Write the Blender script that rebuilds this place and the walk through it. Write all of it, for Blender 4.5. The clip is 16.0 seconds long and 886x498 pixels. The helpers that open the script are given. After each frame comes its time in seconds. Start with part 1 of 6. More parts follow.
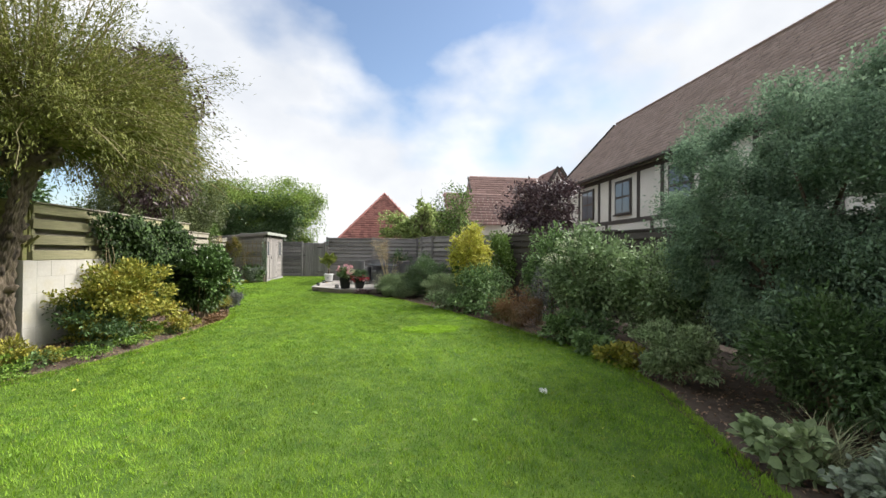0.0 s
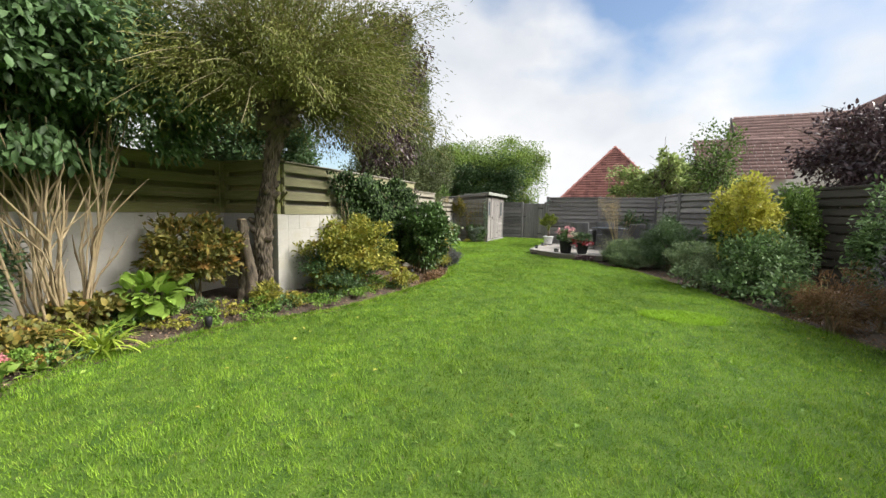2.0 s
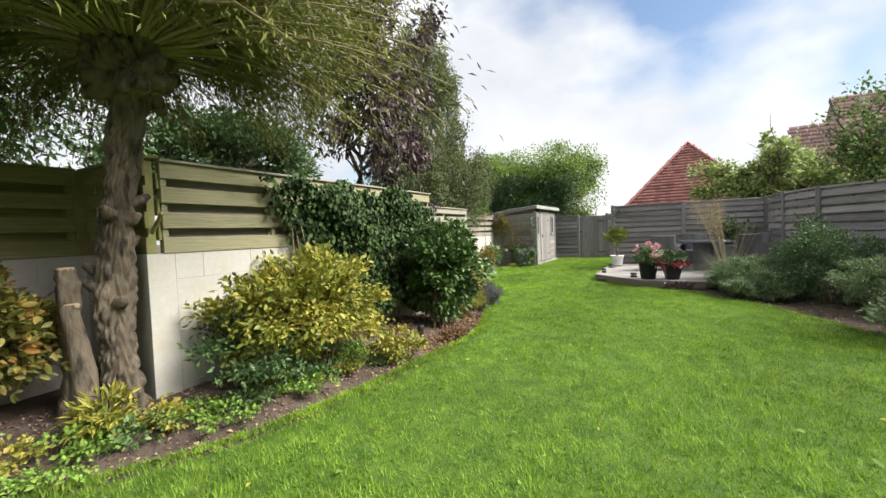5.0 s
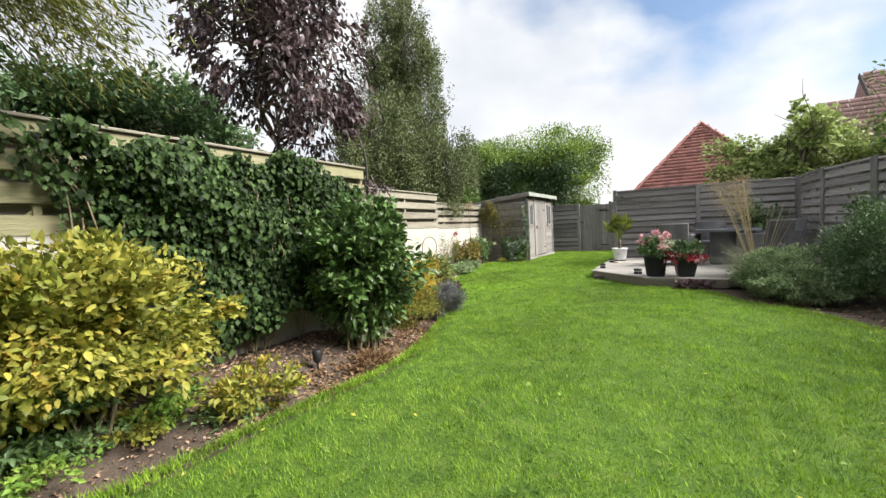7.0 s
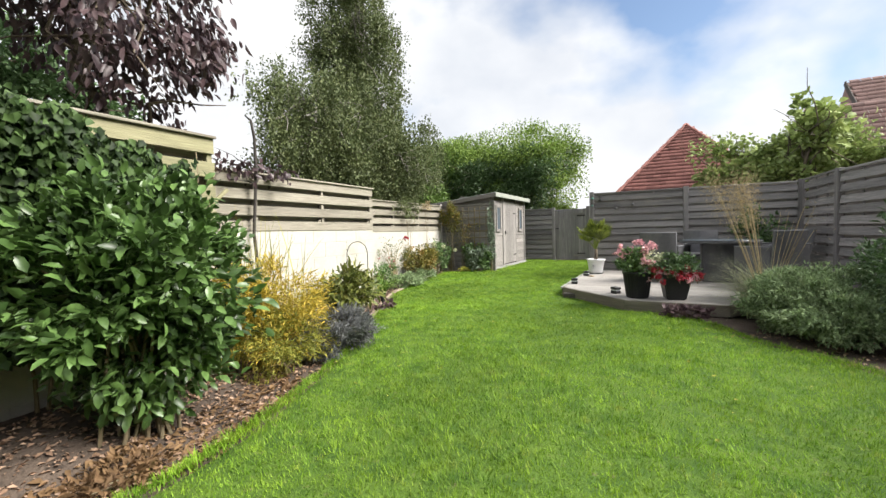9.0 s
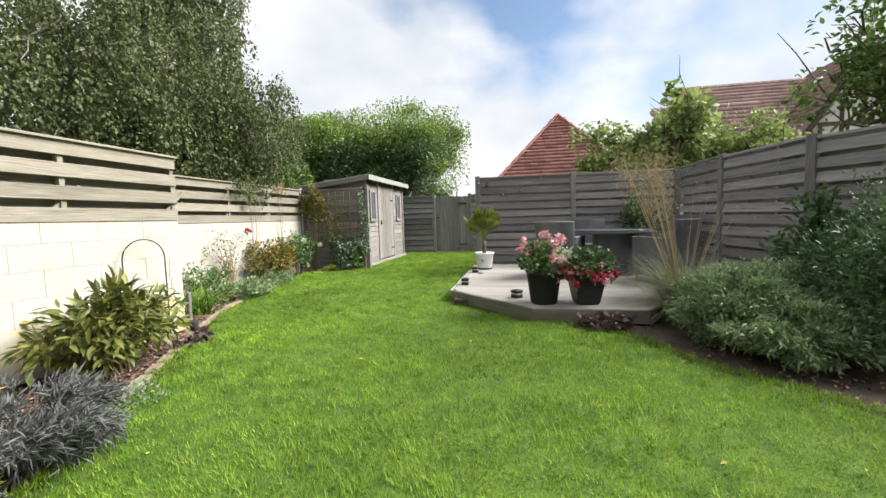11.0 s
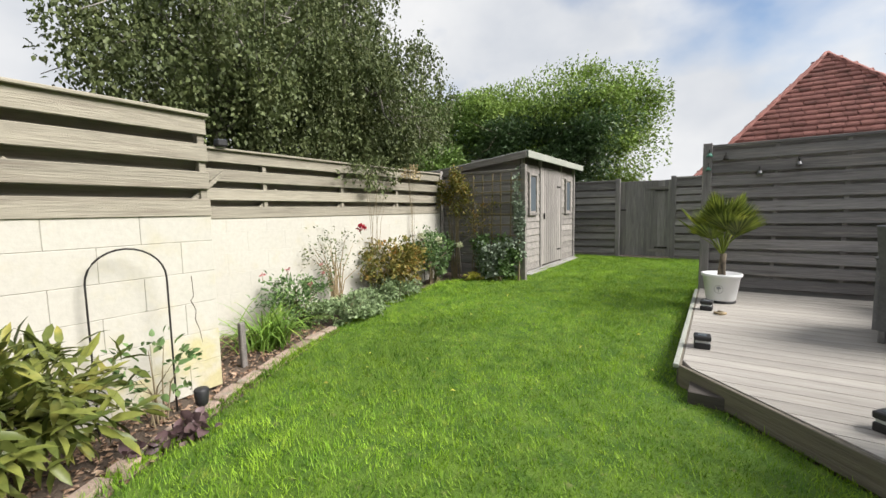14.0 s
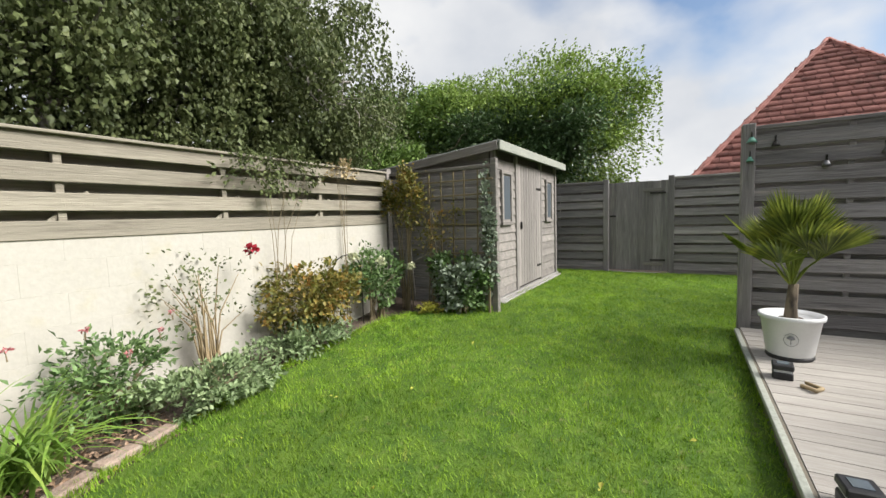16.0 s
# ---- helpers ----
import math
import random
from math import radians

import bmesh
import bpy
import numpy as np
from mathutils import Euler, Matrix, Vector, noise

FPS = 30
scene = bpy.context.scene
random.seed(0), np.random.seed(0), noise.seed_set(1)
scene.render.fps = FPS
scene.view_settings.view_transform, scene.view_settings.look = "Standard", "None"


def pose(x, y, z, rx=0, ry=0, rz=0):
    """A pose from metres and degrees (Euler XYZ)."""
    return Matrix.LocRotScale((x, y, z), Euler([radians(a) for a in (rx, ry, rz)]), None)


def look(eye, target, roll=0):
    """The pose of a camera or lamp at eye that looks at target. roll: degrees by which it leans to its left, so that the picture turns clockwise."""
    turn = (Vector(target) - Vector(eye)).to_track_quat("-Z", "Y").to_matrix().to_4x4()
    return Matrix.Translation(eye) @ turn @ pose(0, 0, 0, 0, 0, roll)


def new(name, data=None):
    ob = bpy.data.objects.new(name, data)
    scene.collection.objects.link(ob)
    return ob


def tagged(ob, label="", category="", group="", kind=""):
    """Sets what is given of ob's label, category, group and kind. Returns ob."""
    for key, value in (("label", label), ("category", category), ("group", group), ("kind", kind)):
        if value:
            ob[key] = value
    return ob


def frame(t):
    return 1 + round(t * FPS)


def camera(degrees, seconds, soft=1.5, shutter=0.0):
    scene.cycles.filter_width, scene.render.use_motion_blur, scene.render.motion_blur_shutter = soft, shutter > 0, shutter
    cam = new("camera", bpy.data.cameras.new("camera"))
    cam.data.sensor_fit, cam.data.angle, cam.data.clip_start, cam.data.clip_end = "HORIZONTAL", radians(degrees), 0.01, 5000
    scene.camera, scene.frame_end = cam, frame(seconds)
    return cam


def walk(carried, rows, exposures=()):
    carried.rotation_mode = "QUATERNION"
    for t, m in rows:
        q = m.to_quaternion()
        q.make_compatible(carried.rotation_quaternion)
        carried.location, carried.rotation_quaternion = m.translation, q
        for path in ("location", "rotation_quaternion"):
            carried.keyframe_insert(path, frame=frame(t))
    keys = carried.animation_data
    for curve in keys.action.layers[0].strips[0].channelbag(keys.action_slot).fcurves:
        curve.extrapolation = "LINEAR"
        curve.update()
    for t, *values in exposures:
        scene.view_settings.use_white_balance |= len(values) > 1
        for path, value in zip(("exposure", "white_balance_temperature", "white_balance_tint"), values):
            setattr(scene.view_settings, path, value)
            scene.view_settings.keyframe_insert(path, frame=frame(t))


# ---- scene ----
cam = camera(94.6, 16.0)


PATH = [
    (0, (4.337, 2.857, 1.392), (4.611, 4.838, 1.408), 0.5),
    (0.5, (4.451, 3.127, 1.389), (5.296, 4.94, 1.355), 1.0),
    (1, (4.399, 3.421, 1.372), (4.822, 5.374, 1.288), 1.1),
    (1.5, (4.348, 3.76, 1.368), (4.028, 5.73, 1.24), 1.5),
    (2, (4.235, 4.124, 1.326), (3.477, 5.966, 1.144), 1.1),
    (2.5, (4.082, 4.511, 1.31), (3.042, 6.21, 1.133), -0.1),
    (3, (3.934, 4.946, 1.319), (2.756, 6.558, 1.192), -0.8),
    (3.5, (3.747, 5.416, 1.315), (2.568, 7.029, 1.241), -1.5),
    (4, (3.648, 5.904, 1.32), (2.51, 7.547, 1.257), -1.5),
    (4.5, (3.551, 6.388, 1.311), (2.488, 8.08, 1.243), -1.7),
    (5, (3.433, 6.885, 1.321), (2.458, 8.629, 1.245), -2.2),
    (5.2, (3.432, 7.084, 1.303), (2.482, 8.842, 1.223), -2.4),
    (7.3, (3.387, 8.979, 1.164), (2.349, 10.686, 1.067), -2.8),
    (7.5, (3.378, 9.157, 1.177), (2.321, 10.853, 1.084), -2.7),
    (8, (3.376, 9.612, 1.169), (2.304, 11.297, 1.075), -2.3),
    (8.5, (3.342, 10.078, 1.151), (2.306, 11.787, 1.065), -1.9),
    (9, (3.266, 10.534, 1.142), (2.328, 12.298, 1.059), -1.4),
    (9.5, (3.186, 10.976, 1.147), (2.394, 12.811, 1.065), -1.0),
    (10, (3.088, 11.388, 1.161), (2.45, 13.281, 1.061), -1.3),
    (10.2, (3.029, 11.543, 1.143), (2.453, 13.455, 1.034), -1.5),
    (12.3, (2.352, 13.176, 1.191), (2.08, 15.148, 0.995), -1.1),
    (12.5, (2.313, 13.341, 1.197), (2.008, 15.308, 1.002), -1.0),
    (13, (2.246, 13.77, 1.178), (1.744, 15.696, 0.982), -0.7),
    (13.5, (2.14, 14.166, 1.183), (1.334, 15.986, 0.991), -0.8),
    (14, (1.97, 14.571, 1.204), (0.857, 16.222, 1.023), -1.1),
    (14.5, (1.792, 14.95, 1.206), (0.477, 16.448, 1.039), -1.8),
    (15, (1.614, 15.34, 1.219), (0.32, 16.856, 1.061), -2.0),
    (15.5, (1.487, 15.757, 1.231), (0.331, 17.382, 1.084), -1.9),
    (16, (1.345, 16.192, 1.246), (0.328, 17.907, 1.091), -1.7),
]
walk(cam, [(t, look(eye, target, roll)) for t, eye, target, roll in PATH], [(0.0, 0.98), (2.5, 0.86), (4.0, 1.0), (8.5, 1.0), (12.5, 0.9), (14.0, 0.69), (16.0, 0.68)])

# ---- light ----
SUN_AZ, SUN_EL = 78.0, 42.0    # degrees clockwise from +y, and above the horizon
world = bpy.data.worlds.new("sky")
scene.world = world
world.use_nodes = True
wn, wl = world.node_tree.nodes, world.node_tree.links
wn.clear()


def wnode(kind, **values):
    nd = wn.new(kind)
    for key, value in values.items():
        nd.inputs[key].default_value = value
    return nd


sky = wn.new("ShaderNodeTexSky")
sky.sky_type, sky.sun_disc = "NISHITA", False
sky.sun_elevation, sky.sun_rotation = radians(SUN_EL), radians(SUN_AZ)
bg_blue = wnode("ShaderNodeBackground", Strength=0.10)
wl.new(sky.outputs[0], bg_blue.inputs[0])
coord = wn.new("ShaderNodeTexCoord")
squash = wn.new("ShaderNodeMapping")
squash.inputs["Scale"].default_value = (1.0, 1.0, 1.5)
squash.inputs["Location"].default_value = (0.35, 0.1, 0.02)
squash.inputs["Rotation"].default_value = (0.0, 0.0, radians(-22))
wl.new(coord.outputs["Generated"], squash.inputs[0])
puff = wnode("ShaderNodeTexNoise", Scale=1.9, Detail=6.0, Roughness=0.46, Distortion=0.0)
wl.new(squash.outputs[0], puff.inputs["Vector"])
cover = wn.new("ShaderNodeValToRGB")
cover.color_ramp.elements[0].position, cover.color_ramp.elements[1].position = 0.36, 0.48
wl.new(puff.outputs[0], cover.inputs[0])
shade = wnode("ShaderNodeTexNoise", Scale=2.6, Detail=5.0, Roughness=0.5)
wl.new(squash.outputs[0], shade.inputs["Vector"])
tone = wn.new("ShaderNodeValToRGB")
tone.color_ramp.elements[0].position, tone.color_ramp.elements[0].color = 0.32, (0.66, 0.70, 0.77, 1)
tone.color_ramp.elements[1].position, tone.color_ramp.elements[1].color = 0.66, (1.0, 1.0, 1.0, 1)
wl.new(shade.outputs[0], tone.inputs[0])
bg_cloud = wnode("ShaderNodeBackground", Strength=0.585)
wl.new(tone.outputs[0], bg_cloud.inputs[0])
sky_mix, sky_out = wn.new("ShaderNodeMixShader"), wn.new("ShaderNodeOutputWorld")
wl.new(cover.outputs[0], sky_mix.inputs[0])
wl.new(bg_blue.outputs[0], sky_mix.inputs[1])
wl.new(bg_cloud.outputs[0], sky_mix.inputs[2])
wl.new(sky_mix.outputs[0], sky_out.inputs[0])

sun = new("sun", bpy.data.lights.new("sun", "SUN"))
sun.data.energy, sun.data.angle, sun.data.color = 4.5, radians(30), (1.0, 0.96, 0.905)
sun.matrix_world = look((math.sin(radians(SUN_AZ)) * math.cos(radians(SUN_EL)), math.cos(radians(SUN_AZ)) * math.cos(radians(SUN_EL)), math.sin(radians(SUN_EL))), (0, 0, 0))


# ---- materials ----
def material(name, c1, c2, scale=3.0, rough=0.75, bump=0.25, fine=45.0, metal=0.0, vary=0.0, island=0.0, through_leaf=0.0, stretch=(1, 1, 1), local=False, spec=0.4, c3=None, spots=0.0, patch=0.55, span=(0.32, 0.68), dirt=0.55, broad=0.0, broad_scale=0.5):
    """Two colours mixed by a wide noise, dirtied by a fine one; vary: by object; island: by loose piece."""
    m = bpy.data.materials.new(name)
    m.use_nodes = True
    n, l = m.node_tree.nodes, m.node_tree.links
    p, out = n["Principled BSDF"], n["Material Output"]
    p.inputs["Roughness"].default_value, p.inputs["Metallic"].default_value = rough, metal
    p.inputs["Specular IOR Level"].default_value = spec
    tc, geo, info = n.new("ShaderNodeTexCoord"), n.new("ShaderNodeNewGeometry"), n.new("ShaderNodeObjectInfo")
    mp = n.new("ShaderNodeMapping")
    mp.inputs["Scale"].default_value = stretch
    l.new(tc.outputs["Object"] if local else geo.outputs["Position"], mp.inputs["Vector"])
    if local:
        shift = n.new("ShaderNodeVectorMath")
        shift.operation = "SCALE"
        shift.inputs[0].default_value = (37.0, 19.0, 53.0)
        l.new(info.outputs["Random"], shift.inputs["Scale"])
        l.new(shift.outputs[0], mp.inputs["Location"])

    def noise_of(s, detail=4.0, rough_=0.55):
        t = n.new("ShaderNodeTexNoise")
        t.inputs["Scale"].default_value, t.inputs["Detail"].default_value, t.inputs["Roughness"].default_value = s, detail, rough_
        l.new(mp.outputs[0], t.inputs["Vector"])
        return t.outputs[0]

    def mix(fac, a, b, kind="MIX"):
        x = n.new("ShaderNodeMix")
        x.data_type, x.blend_type = "RGBA", kind
        for sock, v in ((x.inputs[0], fac), (x.inputs[6], a), (x.inputs[7], b)):
            if isinstance(v, bpy.types.NodeSocket):
                l.new(v, sock)
            else:
                sock.default_value = v if not isinstance(v, tuple) else (*v, 1) if len(v) == 3 else v
        return x.outputs[2]

    def ramp(v, lo, hi):
        x = n.new("ShaderNodeMapRange")
        x.inputs[1].default_value, x.inputs[2].default_value = lo, hi
        l.new(v, x.inputs[0])
        return x.outputs[0]

    wide, grain = noise_of(scale), noise_of(fine, 5.0, 0.6)
    col = mix(ramp(wide, *span), c1, c2)
    if c3:
        col = mix(ramp(noise_of(scale * 2.7), patch, patch + 0.16), col, c3)
    if island:
        isl = geo.outputs["Random Per Island"]
        col = mix(ramp(isl, 0.0, 1.0), col, mix(island, col, c3 or c2))
        val = n.new("ShaderNodeMapRange")
        val.inputs[3].default_value, val.inputs[4].default_value = 1.0 - island, 1.0 + island
        l.new(isl, val.inputs[0])
        hs = n.new("ShaderNodeHueSaturation")
        l.new(val.outputs[0], hs.inputs["Value"])
        l.new(col, hs.inputs["Color"])
        col = hs.outputs[0]
    if vary:
        val = n.new("ShaderNodeMapRange")
        val.inputs[3].default_value, val.inputs[4].default_value = 1.0 - vary, 1.0 + vary
        l.new(info.outputs["Random"], val.inputs[0])
        hs = n.new("ShaderNodeHueSaturation")
        l.new(val.outputs[0], hs.inputs["Value"])
        l.new(col, hs.inputs["Color"])
        col = hs.outputs[0]
    if spots:
        col = mix(ramp(noise_of(scale * 0.9 + 2.0, 6.0, 0.7), 0.62 - spots * 0.1, 0.75), col, tuple(0.35 * v for v in c1))
    if broad:
        val = n.new("ShaderNodeMapRange")
        val.inputs[1].default_value, val.inputs[2].default_value = 0.3, 0.7
        val.inputs[3].default_value, val.inputs[4].default_value = 1.0 - broad, 1.0 + broad
        l.new(noise_of(broad_scale, 3.0), val.inputs[0])
        hs = n.new("ShaderNodeHueSaturation")
        l.new(val.outputs[0], hs.inputs["Value"])
        l.new(col, hs.inputs["Color"])
        col = hs.outputs[0]
    col = mix(dirt, col, mix(ramp(grain, 0.3, 0.75), (0.55, 0.55, 0.55), (1.25, 1.25, 1.25)), "MULTIPLY")
    l.new(col, p.inputs["Base Color"])
    if bump:
        b = n.new("ShaderNodeBump")
        b.inputs["Strength"].default_value, b.inputs["Distance"].default_value = bump, 0.02
        l.new(grain, b.inputs["Height"])
        l.new(b.outputs[0], p.inputs["Normal"])
    if through_leaf:
        tr, mx = n.new("ShaderNodeBsdfTranslucent"), n.new("ShaderNodeMixShader")
        mx.inputs[0].default_value = through_leaf
        l.new(col, tr.inputs[0])
        l.new(p.outputs[0], mx.inputs[1])
        l.new(tr.outputs[0], mx.inputs[2])
        l.new(mx.outputs[0], out.inputs[0])
    return m


def leaf(name, c1, c2, c3=None, rough=0.55, spec=0.35, island=0.35, scale=2.0, tr=0.25):
    return material(name, c1, c2, scale=scale, rough=rough, bump=0.0, fine=30, island=island, through_leaf=tr, spec=spec, c3=c3)


m_soil = material("soil", (0.075, 0.055, 0.042), (0.14, 0.105, 0.08), scale=2.5, rough=0.95, bump=0.9, fine=38, c3=(0.05, 0.038, 0.03))
m_turf = material("turf", (0.055, 0.12, 0.011), (0.11, 0.19, 0.018), span=(0.36, 0.64), scale=6.0, rough=0.9, bump=0.8, fine=60, c3=(0.17, 0.19, 0.06), patch=0.6)
m_grass = material("grass_blade", (0.10, 0.25, 0.014), (0.245, 0.43, 0.025), scale=4.2, span=(0.36, 0.64), rough=0.6, bump=0, fine=22, island=0.34, stretch=(1.0, 0.7, 1.0), through_leaf=0.35, spec=0.3, c3=(0.36, 0.42, 0.075), patch=0.58, broad=0.27, broad_scale=0.7)
m_paint = material("masonry_paint", (0.515, 0.495, 0.445), (0.485, 0.465, 0.415), scale=1.6, rough=0.8, bump=0.12, fine=26, vary=0.02, c3=(0.49, 0.46, 0.375), dirt=0.16)
m_paint_algae = material("masonry_paint_algae", (0.515, 0.495, 0.44), (0.49, 0.445, 0.26), scale=3.2, rough=0.85, bump=0.15, fine=26, vary=0.03, span=(0.44, 0.62), dirt=0.2)
m_green_wood = material("fence_timber_mossy", (0.30, 0.28, 0.12), (0.22, 0.23, 0.08), scale=1.2, rough=0.85, bump=0.4, fine=14, vary=0.12, stretch=(0.35, 6, 6), local=True, c3=(0.32, 0.27, 0.15))
m_pale_moss_wood = material("fence_timber_pale_moss", (0.345, 0.32, 0.19), (0.275, 0.265, 0.15), scale=1.2, rough=0.85, bump=0.4, fine=14, vary=0.12, stretch=(0.35, 6, 6), local=True, c3=(0.30, 0.265, 0.18), spots=0.3)
m_tan_wood = material("fence_timber_tan", (0.36, 0.33, 0.265), (0.28, 0.255, 0.205), scale=1.2, rough=0.85, bump=0.4, fine=14, vary=0.10, stretch=(0.35, 6, 6), local=True, c3=(0.23, 0.20, 0.16), spots=0.45)
m_grey_wood = material("fence_timber_grey", (0.30, 0.28, 0.276), (0.205, 0.195, 0.197), scale=1.3, rough=0.85, bump=0.5, fine=14, vary=0.30, stretch=(0.35, 6, 6), local=True, c3=(0.38, 0.35, 0.325), spots=0.7)
m_upright_wood = material("upright_timber_grey", (0.255, 0.238, 0.238), (0.18, 0.17, 0.174), scale=1.3, rough=0.85, bump=0.5, fine=14, vary=0.22, stretch=(6, 6, 0.35), local=True, c3=(0.31, 0.29, 0.275), spots=0.5)
m_door_wood = material("upright_shed_timber", (0.31, 0.285, 0.268), (0.225, 0.21, 0.202), scale=1.3, rough=0.85, bump=0.45, fine=14, vary=0.18, stretch=(6, 6, 0.35), local=True, c3=(0.36, 0.335, 0.31), spots=0.4)
m_shed_wood = material("shed_timber", (0.30, 0.275, 0.255), (0.215, 0.20, 0.19), scale=1.3, rough=0.85, bump=0.45, fine=14, vary=0.20, stretch=(0.35, 6, 6), local=True, c3=(0.34, 0.315, 0.29))
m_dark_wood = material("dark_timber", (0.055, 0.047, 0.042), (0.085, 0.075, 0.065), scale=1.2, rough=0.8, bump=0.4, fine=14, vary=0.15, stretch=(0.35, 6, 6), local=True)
m_deck = material("deck_timber", (0.42, 0.395, 0.36), (0.33, 0.305, 0.28), scale=1.2, rough=0.8, bump=0.35, fine=16, vary=0.12, stretch=(0.3, 6, 6), local=True, c3=(0.42, 0.39, 0.35))
m_bark = material("bark", (0.125, 0.10, 0.072), (0.20, 0.16, 0.115), scale=6, rough=0.95, bump=1.0, fine=22, stretch=(1, 1, 0.35), c3=(0.045, 0.036, 0.03), patch=0.5)
m_twig = material("twig", (0.20, 0.165, 0.10), (0.29, 0.23, 0.14), scale=6, rough=0.9, bump=0.3, fine=40, stretch=(1, 1, 0.3))
m_shoot = material("willow_shoot", (0.27, 0.23, 0.12), (0.36, 0.31, 0.17), scale=6, rough=0.8, bump=0.2, fine=40, stretch=(1, 1, 0.3))
m_pale_stem = material("pale_stem", (0.33, 0.25, 0.14), (0.43, 0.34, 0.21), scale=5, rough=0.8, bump=0.4, fine=40, stretch=(1, 1, 0.3), c3=(0.26, 0.20, 0.12))
m_tile = material("roof_tile_red", (0.39, 0.165, 0.14), (0.32, 0.14, 0.12), scale=1.4, rough=0.8, bump=0.4, fine=40, island=0.34, c3=(0.20, 0.095, 0.08))
m_tile_brown = material("roof_tile_brown", (0.33, 0.255, 0.225), (0.38, 0.295, 0.26), scale=0.8, rough=0.8, bump=0.4, fine=30, island=0.16, c3=(0.27, 0.21, 0.185))
m_tile_old = material("roof_tile_faded", (0.34, 0.22, 0.195), (0.30, 0.20, 0.18), scale=0.8, rough=0.85, bump=0.4, fine=30, island=0.18, c3=(0.26, 0.17, 0.15))
m_render = material("house_render", (0.72, 0.70, 0.64), (0.66, 0.64, 0.58), scale=0.7, rough=0.85, bump=0.3, fine=40)
m_felt = material("roof_felt", (0.17, 0.19, 0.18), (0.23, 0.25, 0.23), scale=4, rough=0.9, bump=0.5, fine=60)
m_trim_pale = material("pale_trim", (0.38, 0.39, 0.34), (0.31, 0.33, 0.29), scale=3, rough=0.8, bump=0.3, fine=40)
m_pot_black = material("black_plastic", (0.016, 0.016, 0.018), (0.028, 0.028, 0.03), scale=5, rough=0.5, bump=0.1, fine=60)
m_pot_white = material("white_glaze", (0.76, 0.77, 0.78), (0.70, 0.71, 0.73), scale=4, rough=0.35, bump=0.02, fine=60, dirt=0.08)
m_stamp = material("grey_stamp", (0.25, 0.26, 0.28), (0.32, 0.33, 0.35), scale=9, rough=0.6, bump=0)
m_rattan = material("grey_rattan", (0.12, 0.12, 0.128), (0.175, 0.175, 0.185), scale=4, rough=0.6, bump=0.3, fine=60, vary=0.08)
m_iron = material("dark_iron", (0.03, 0.03, 0.03), (0.05, 0.045, 0.04), scale=8, rough=0.6, bump=0.2, metal=0.6)
m_stone = material("grey_stone", (0.36, 0.35, 0.33), (0.28, 0.27, 0.26), scale=5, rough=0.9, bump=0.5, fine=50, vary=0.1)
m_edging = material("edging_brick", (0.42, 0.31, 0.25), (0.36, 0.28, 0.23), scale=5, rough=0.95, bump=0.6, fine=50, vary=0.14, c3=(0.30, 0.27, 0.22))
m_chip = material("bark_chip", (0.22, 0.125, 0.075), (0.32, 0.20, 0.13), scale=7, rough=0.95, bump=0.3, fine=50, island=0.45, c3=(0.40, 0.30, 0.22))
m_verdigris = material("verdigris", (0.12, 0.30, 0.24), (0.18, 0.36, 0.30), scale=8, rough=0.7, bump=0.3, metal=0.3)
m_steel = material("weathered_steel", (0.30, 0.30, 0.31), (0.22, 0.22, 0.23), scale=8, rough=0.4, bump=0.1, metal=0.9)
m_glass = bpy.data.materials.new("pane_glass")
m_glass.use_nodes = True
m_glass.node_tree.nodes["Principled BSDF"].inputs["Base Color"].default_value = (0.10, 0.12, 0.14, 1)
m_glass.node_tree.nodes["Principled BSDF"].inputs["Roughness"].default_value = 0.04
m_glass.node_tree.nodes["Principled BSDF"].inputs["Specular IOR Level"].default_value = 0.8
m_lamp_pane = material("frosted_pane", (0.55, 0.57, 0.58), (0.48, 0.50, 0.52), scale=8, rough=0.3, bump=0)

m_pale_grass = material("pale_grass_blade", (0.30, 0.52, 0.03), (0.38, 0.60, 0.05), scale=3, rough=0.55, bump=0, fine=25, island=0.25, through_leaf=0.35, spec=0.3)
l_fig = leaf("fig_leaf", (0.26, 0.36, 0.11), (0.36, 0.45, 0.15), (0.50, 0.55, 0.22))
l_willow = leaf("willow_leaf", (0.135, 0.165, 0.03), (0.19, 0.21, 0.042), (0.25, 0.24, 0.06), island=0.22)
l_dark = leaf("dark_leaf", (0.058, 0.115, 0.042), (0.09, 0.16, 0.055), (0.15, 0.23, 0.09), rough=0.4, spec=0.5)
l_elder = leaf("elder_leaf", (0.062, 0.125, 0.045), (0.098, 0.175, 0.062), (0.16, 0.25, 0.1))
l_holly = leaf("glossy_leaf", (0.045, 0.095, 0.024), (0.07, 0.135, 0.034), (0.16, 0.26, 0.075), rough=0.36, spec=0.5, tr=0.18, island=0.5)
l_ivy = leaf("ivy_leaf", (0.016, 0.038, 0.011), (0.03, 0.06, 0.017), (0.10, 0.16, 0.05), rough=0.55, spec=0.2, tr=0.15, island=0.55)
l_gold = leaf("golden_leaf", (0.2, 0.26, 0.04), (0.31, 0.33, 0.06), (0.48, 0.34, 0.06))
l_yellow = leaf("yellow_leaf", (0.52, 0.50, 0.08), (0.62, 0.57, 0.12), (0.40, 0.44, 0.08), tr=0.35)
l_orange = leaf("orange_leaf", (0.13, 0.17, 0.04), (0.2, 0.22, 0.05), (0.44, 0.22, 0.06))
l_birch = leaf("birch_leaf", (0.09, 0.125, 0.048), (0.135, 0.17, 0.062), (0.21, 0.23, 0.095), island=0.25)
